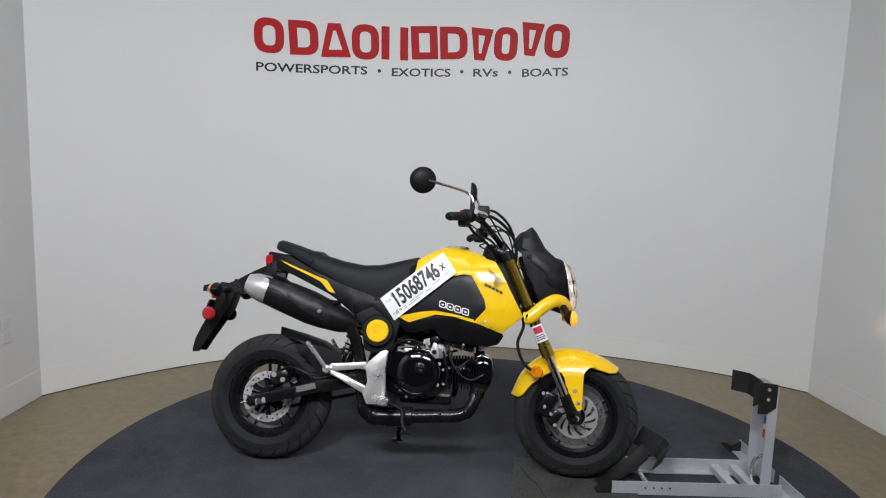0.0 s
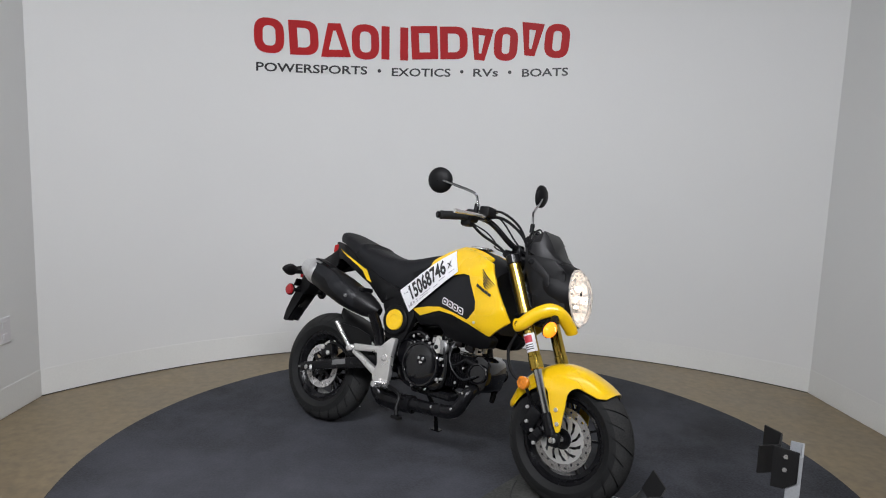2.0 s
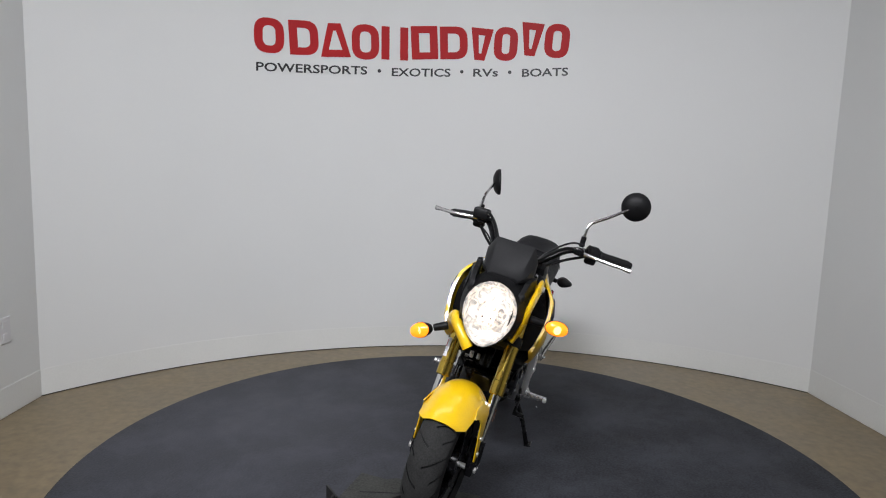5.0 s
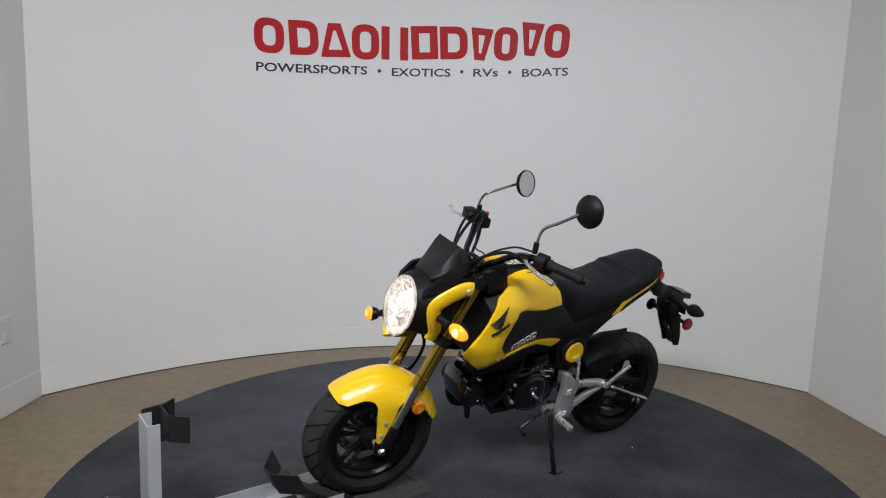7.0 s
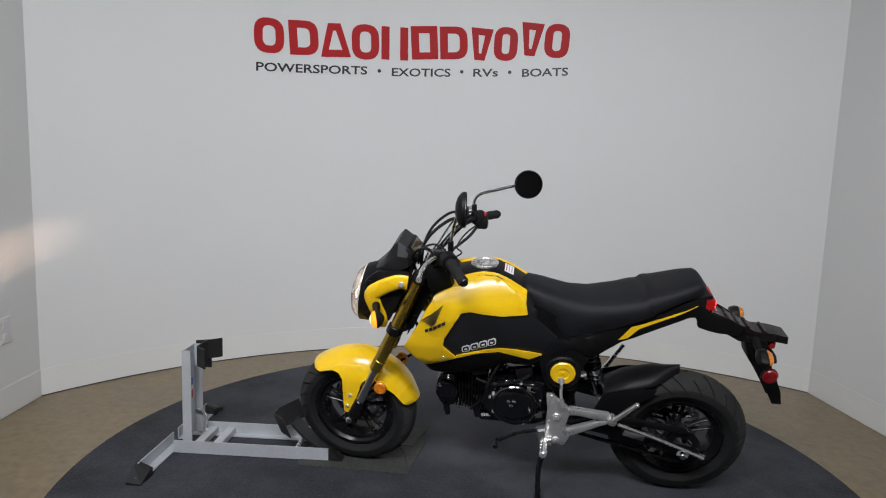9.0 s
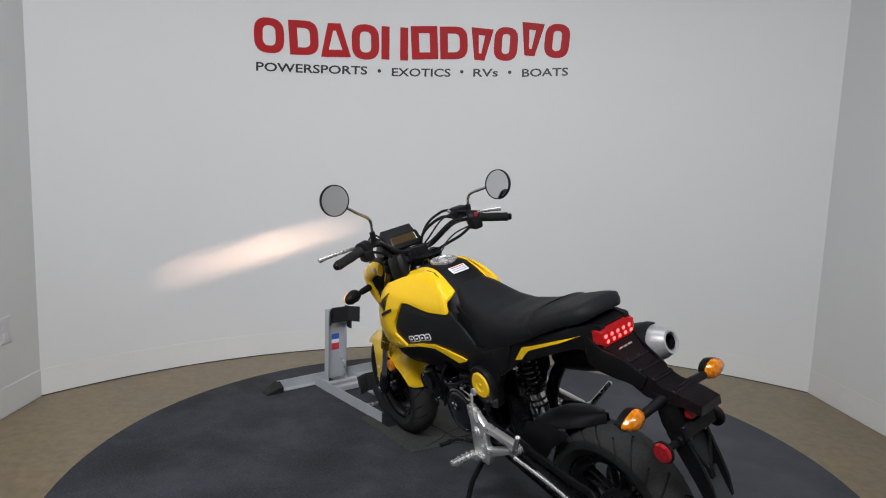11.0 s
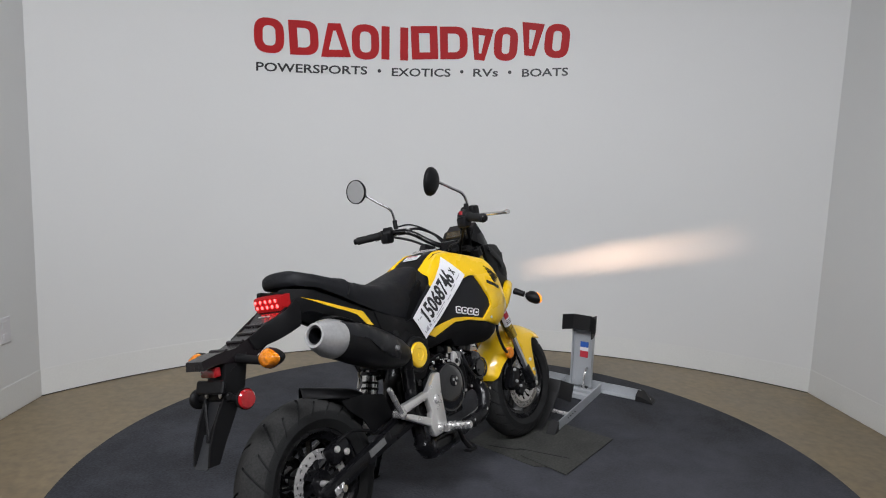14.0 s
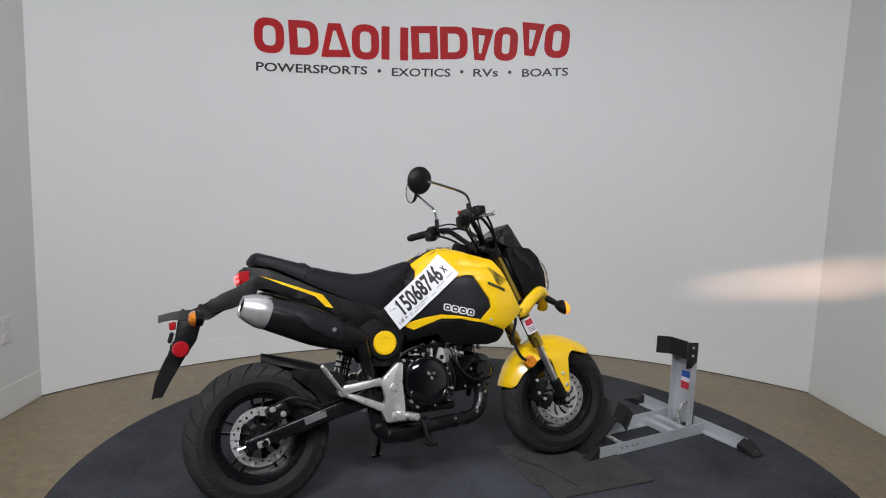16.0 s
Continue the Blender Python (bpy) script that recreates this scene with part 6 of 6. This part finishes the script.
for pts, r in (([(0.205, -0.165, 0.985), (0.255, -0.130, 0.995), (0.315, -0.085, 0.950), (0.345, -0.06, 0.870), (0.345, -0.05, 0.76)], 0.005),
               ([(0.190, -0.160, 0.960), (0.250, -0.115, 0.975), (0.325, -0.070, 0.920), (0.350, -0.055, 0.840), (0.33, -0.05, 0.70)], 0.006),
               ([(0.150, -0.185, 0.945), (0.185, -0.140, 0.905), (0.250, -0.075, 0.860), (0.28, -0.04, 0.80), (0.25, -0.03, 0.72)], 0.0055),
               ([(0.250, 0.205, 0.962), (0.300, 0.160, 0.965), (0.350, 0.095, 0.915), (0.350, 0.05, 0.84), (0.30, 0.04, 0.72)], 0.0055),
               ([(0.215, 0.225, 0.945), (0.255, 0.160, 0.915), (0.285, 0.090, 0.865), (0.30, 0.05, 0.80), (0.27, 0.04, 0.70)], 0.005)):
    bm = bmesh.new()
    pipe(bm, pts, r, 8)
    bp("control_cable", bm, BLACK_PLASTIC, None, "black control cable")
for pts, r in (([(0.150, -0.190, 0.972), (0.185, -0.160, 0.992), (0.240, -0.110, 0.972), (0.290, -0.060, 0.900), (0.330, -0.03, 0.855)], 0.0035),
               ([(0.160, -0.180, 0.938), (0.200, -0.130, 0.915), (0.225, -0.090, 0.880), (0.205, -0.060, 0.868), (0.250, -0.03, 0.850)], 0.003),
               ([(0.225, 0.215, 0.985), (0.270, 0.170, 0.985), (0.320, 0.110, 0.940), (0.340, 0.06, 0.870)], 0.0035)):
    bm = bmesh.new()
    pipe(bm, pts, r, 8)
    bp("thin_wire", bm, GREY_PLASTIC, None, "thin dark wire along the handlebar")
for a, b in (((0.172, -0.170, 0.966), (0.215, -0.145, 0.972)), ((0.220, -0.150, 0.990), (0.240, -0.138, 0.994)), ((0.250, 0.200, 0.964), (0.275, 0.182, 0.967)), ((0.300, 0.055, 0.872), (0.318, 0.062, 0.880))):
    bm = bmesh.new()
    rod(bm, a, b, 0.0065, n=10, chamfer=0.001)
    bp("cable_ferrule", bm, CHROME, None, "bright cable end")
bm = bmesh.new()
turned(bm, (0.300, 0.0, 0.868), (-0.3, 0, 1), [(0, 0.020), (0.016, 0.020), (0.018, 0.017), (0.018, 0.002)], 20)
bp("ignition_lock", bm, STEEL, None, "steel ignition lock")
bm = bmesh.new()
box(bm, (0.262, 0.10, 0.842), (0.092, 0.044, 0.100), 0.022, Matrix.Rotation(radians(15), 4, "Y"), 2)
bp("side_shield", bm, BLACK_PLASTIC, None, "black plastic shield beside the fork")
for s in (-1, 1):
    bm = bmesh.new()
    plate(bm, rounded([(0.275, 0.800), (0.310, 0.810), (0.372, 0.640), (0.385, 0.590), (0.330, 0.690)], 0.01), lambda x, z: 0.075, 0.02, s, 0.04, 0.004)
    bp("neck_cover", bm, BLACK_PLASTIC, None, "black steering neck cover")

# the front wheel stands turned a little to the right
PIVOT = Vector((0.6, 0, 0.2355))
STEER = Matrix.Translation(PIVOT) @ Matrix.Rotation(radians(-4.5), 4, -FORK) @ Matrix.Translation(-PIVOT)
for ob in bike.children:
    if ob.name.split(".")[0] in ("front_wheel", "fork_tube", "triple_clamp", "fork_label", "front_fender", "side_reflector", "brake_caliper", "brake_hose"):
        ob.matrix_basis = STEER
# the rear wheel and its arm sit a little to the right of the seat's middle
for ob in bike.children:
    if ob.name.split(".")[0] in ("rear_wheel", "swingarm", "rear_caliper", "rear_hugger", "drive_chain", "chain_guard"):
        ob.matrix_basis = Matrix.Translation((0, 0.003, 0))

# ---------------------------------------------------------------- wheel chock
GREY_STEEL = material("light_grey_powder_coat", (0.46, 0.48, 0.50), 0.42, metal=0.25, vary=0.10, scale=10, fine=200, bump=0.06)
BLACK_PAD = material("black_rubber_pad", (0.007, 0.007, 0.0075), 0.6, vary=0.3, scale=14, fine=300, bump=0.12)
chock = empty("wheel_chock")
tagged(chock, "grey steel motorcycle wheel chock with black pads", "wheel chock")


def cp(name, bm, mat, label="", parent=None, smooth=35):
    return part(name, bm, mat, parent or chock, label, smooth)


def channel(bm, a, b, wide, high, wall=0.004, up=Vector((0, 0, 1)), flip=1):
    """An angle-section bar from a to b: a standing flange and a lying flange."""
    a, b = Vector(a), Vector(b)
    d = (b - a).normalized()
    sd = up.cross(d) * flip
    prof = [(0, 0), (wide, 0), (wide, wall), (wall, wall), (wall, high), (0, high)]
    loft(bm, [[p + sd * x + up * z for x, z in prof] for p in (a, b)])


for s in (-1, 1):
    bm = bmesh.new()
    channel(bm, (0.534, s * 0.102, 0.002), (1.160, s * 0.102, 0.002), 0.035, 0.050, flip=-s)
    rail = cp("rail", bm, GREY_STEEL, "grey steel base rail", smooth=0)
    bm = bmesh.new()
    loft(bm, [[Vector((x, s * y, z)) for x, y, z in ((x0, 0.066, 0.001), (x0, 0.106, 0.001), (x0, 0.106, h), (x0, 0.066, h))] for x0, h in ((0.536, 0.053), (0.496, 0.018), (0.481, 0.008))])
    cp("end_cap", bm, BLACK_PAD, "black plastic end cap", smooth=0)
    bm = bmesh.new()
    channel(bm, (1.200, s * 0.02, 0.002), (1.200, s * 0.300, 0.002), 0.040, 0.048, flip=1 if s > 0 else -1)
    cp("cross_bar", bm, GREY_STEEL, "grey steel outrigger bar", smooth=0)
    bm = bmesh.new()
    loft(bm, [[Vector((x, s * y, z)) for x, z in ((1.150, 0.001), (1.206, 0.001), (1.206, h), (1.150, h * 0.55))] for y, h in ((0.285, 0.053), (0.315, 0.048), (0.372, 0.010))])
    foot_ = cp("rubber_foot", bm, BLACK_PAD, "black rubber foot", smooth=0)
    bm = bmesh.new()
    rod(bm, (1.180, s * 0.350, 0.012), (1.180, s * 0.350, 0.020), 0.006, n=8)
    cp("bolt", bm, STEEL, parent=foot_)
for x in (1.00, 1.075):
    bm = bmesh.new()
    box(bm, (x, 0, 0.030), (0.035, 0.200, 0.006), 0.0015)
    box(bm, (x - 0.016, 0, 0.020), (0.004, 0.200, 0.024), 0.001)
    cp("tie_bar", bm, GREY_STEEL, "grey steel tie bar", smooth=0)
# upright post, a folded channel
bm = bmesh.new()
ring = [(0.036, 0.056), (0.036, -0.056), (0.000, -0.056), (0.000, -0.051), (0.031, -0.051), (0.031, 0.051), (0.000, 0.051), (0.000, 0.056)]
loft(bm, [[Vector((1.106 + x, y, z)) for x, y in ring] for z in (0.03, 0.406)])
post = cp("post", bm, GREY_STEEL, "upright grey steel channel post with a label", smooth=0)
bm = bmesh.new()
for z0, z1, mt_ in ((0.245, 0.275, BLUE_INK), (0.225, 0.245, WHITE_LABEL), (0.190, 0.225, RED_INK)):
    bm = bmesh.new()
    box(bm, (1.1362, -0.004, (z0 + z1) / 2 - 0.005), (0.0016, 0.044, z1 - z0))
    cp("label_band", bm, mt_, parent=post, smooth=0)
def vee(bm, x0, spread, reach, z0, z1, half=0.036, thick=0.005, rise=0.0):
    """A folded pad: a flat back and two wings that open towards the tyre."""
    line_ = [(x0 - reach, spread), (x0, half), (x0, -half), (x0 - reach, -spread)]
    for (ax, ay), (bx, by) in zip(line_, line_[1:]):
        a_, b_ = Vector((ax, ay, 0)), Vector((bx, by, 0))
        n_ = Vector((0, 0, 1)).cross((b_ - a_).normalized()) * thick
        up_a, up_b = (rise if abs(ay) > half else 0), (rise if abs(by) > half else 0)
        loft(bm, [[v + Vector((0, 0, z + up)) for v, up in ((a_, up_a), (b_, up_b), (b_ + n_, up_b), (a_ + n_, up_a))] for z in (z0, z1)])


bm = bmesh.new()
vee(bm, 1.079, 0.086, 0.047, 0.345, 0.425, half=0.046)
cp("wheel_pad", bm, BLACK_PAD, "black V-shaped stop pad", smooth=0)
bm = bmesh.new()
slab(bm, [(1.068, 0.305), (1.068, 0.425), (1.133, 0.418), (1.133, 0.330), (1.100, 0.305)], -0.062, -0.0565, 0.001)
cp("pad_bracket", bm, BLACK_PAD, "black folded pad bracket", smooth=0)
for z in (0.400, 0.362):
    bm = bmesh.new()
    rod(bm, (1.100, -0.062, z), (1.100, -0.066, z), 0.006, n=8)
    cp("bolt", bm, STEEL)
# rocking cradle under the front tyre
secs = []
for k in range(13):
    a = radians(-74 + 50 * k / 12)
    r0 = 0.252 + 0.039 * (k / 12) ** 1.5
    p, q = [Vector((0.425 + cos(a) * r_, 0.012, 0.244 + sin(a) * r_)) for r_ in (r0, r0 + 0.008)]
    secs.append([p + Vector((0, 0.045, 0)), p - Vector((0, 0.045, 0)), q - Vector((0, 0.045, 0)), q + Vector((0, 0.045, 0))])
bm = bmesh.new()
loft(bm, secs)
cradle = cp("tyre_cradle", bm, BLACK_PAD, "black curved tyre cradle", smooth=40)
bm = bmesh.new()
vee(bm, 0.752, 0.112, 0.066, 0.085, 0.160, half=0.030, rise=0.014)
for v in bm.verts:
    v.co.x += 0.45 * (v.co.z - 0.117)
    v.co.y += 0.012
part("cradle_wing", bm, BLACK_PAD, cradle, "black V-shaped tyre grip", smooth=0)
bm = bmesh.new()
rod(bm, (0.665, -0.100, 0.045), (0.665, 0.100, 0.045), 0.008, n=12)
cp("pivot_rod", bm, STEEL)
bm = bmesh.new()
pipe(bm, [(1.085, -0.03, 0.035), (1.080, -0.03, 0.085), (1.095, -0.03, 0.125), (1.125, -0.03, 0.135)], 0.006, 8)
cp("latch_hook", bm, ALLOY, "bright bent latch rod")
for x in (0.80, 0.83, 0.86, 0.89):
    bm = bmesh.new()
    rod(bm, (x - 0.14, -0.1065, 0.030), (x - 0.14, -0.1020, 0.030), 0.0026, n=8)
    cp("rivet", bm, BLACK_METAL)

# ---------------------------------------------------------------- rubber mats under the front tyre
MAT = material("worn_grey_rubber_mat", (0.036, 0.037, 0.033), 0.85, vary=0.55, scale=9, fine=120, bump=0.4)
MAT_EDGE = material("mat_edge", (0.02, 0.02, 0.02), 0.9)


def floor_mat(corners, z0, z1, label):
    bm = bmesh.new()
    loft(bm, [[Vector((x, y, z)) for x, y in corners] for z in (z0, z1)])
    bmesh.ops.bevel(bm, geom=[e for e in bm.edges if abs(e.verts[0].co.z - e.verts[1].co.z) < 1e-6 and e.verts[0].co.z > z0 + 1e-5], offset=0.0008, segments=1, affect="EDGES")
    return tagged(finish("floor_mat", bm, MAT, 0), label, "mat", "mats under the front tyre")


mat_a = floor_mat([(0.205, 0.110), (0.180, -0.215), (0.262, -0.330), (0.345, -0.318), (0.640, -0.140), (0.640, 0.120)], 0.0005, 0.004, "worn dark grey rubber mat under the front tyre")
mat_b = floor_mat([(0.225, -0.130), (0.190, -0.350), (0.630, -0.365), (0.645, -0.090)], 0.0042, 0.0075, "creased dark grey rubber mat lying on another mat")

# fold across the upper mat
bm = bmesh.new()
pipe(bm, [(0.222, 0.030, 0.0050), (0.236, -0.020, 0.0055), (0.262, -0.085, 0.0060), (0.278, -0.110, 0.0078), (0.300, -0.200, 0.0080), (0.326, -0.300, 0.0078)], lambda t: 0.0016 + 0.0010 * sin(9 * t) ** 2, 6, 4)
part("fold", bm, MAT_EDGE, mat_b)
bm = bmesh.new()
box(bm, (-0.739, 0.191, 0.002), (0.008, 0.004, 0.003), 0.001, Matrix.Rotation(0.9, 4, "Z"))
part("lint_speck", bm, WHITE_LABEL, table)

CHOCK = Matrix.Translation((0.86, -0.013, 0)) @ Matrix.Rotation(radians(4.75), 4, "Z") @ Matrix.Translation((-0.86, 0, 0))
RIDERS = [(table, Matrix()), (bike, STAND), (chock, CHOCK), (mat_a, Matrix()), (mat_b, Matrix())]

# ---------------------------------------------------------------- what moves
TURN = [(0.0, -1.3), (0.5, -7.0), (1.0, -14.4), (1.5, -23.2), (2.0, -33.3), (2.5, -44.5), (3.0, -56.4), (3.5, -68.4), (4.0, -80.2), (4.5, -91.6), (5.0, -102.8),
        (5.5, -113.9), (6.0, -124.8), (6.5, -135.5), (7.0, -145.7), (7.5, -155.7), (8.0, -165.3), (8.5, -174.7), (9.0, -184.9), (9.5, -196.1), (10.0, -207.7),
        (10.5, -219.7), (11.0, -231.9), (11.5, -244.4), (12.0, -257.4), (12.5, -269.6), (13.0, -282.1), (13.5, -293.8), (14.0, -303.2), (14.5, -311.4),
        (15.0, -319.1), (15.5, -326.2), (16.0, -332.9)]


def motions():
    """The turntable turns, and all that stands on it goes round with it."""
    for thing, stand in RIDERS:
        walk(thing, [(t, pose(0, 0, 0, 0, 0, a) @ stand) for t, a in TURN])


motions()
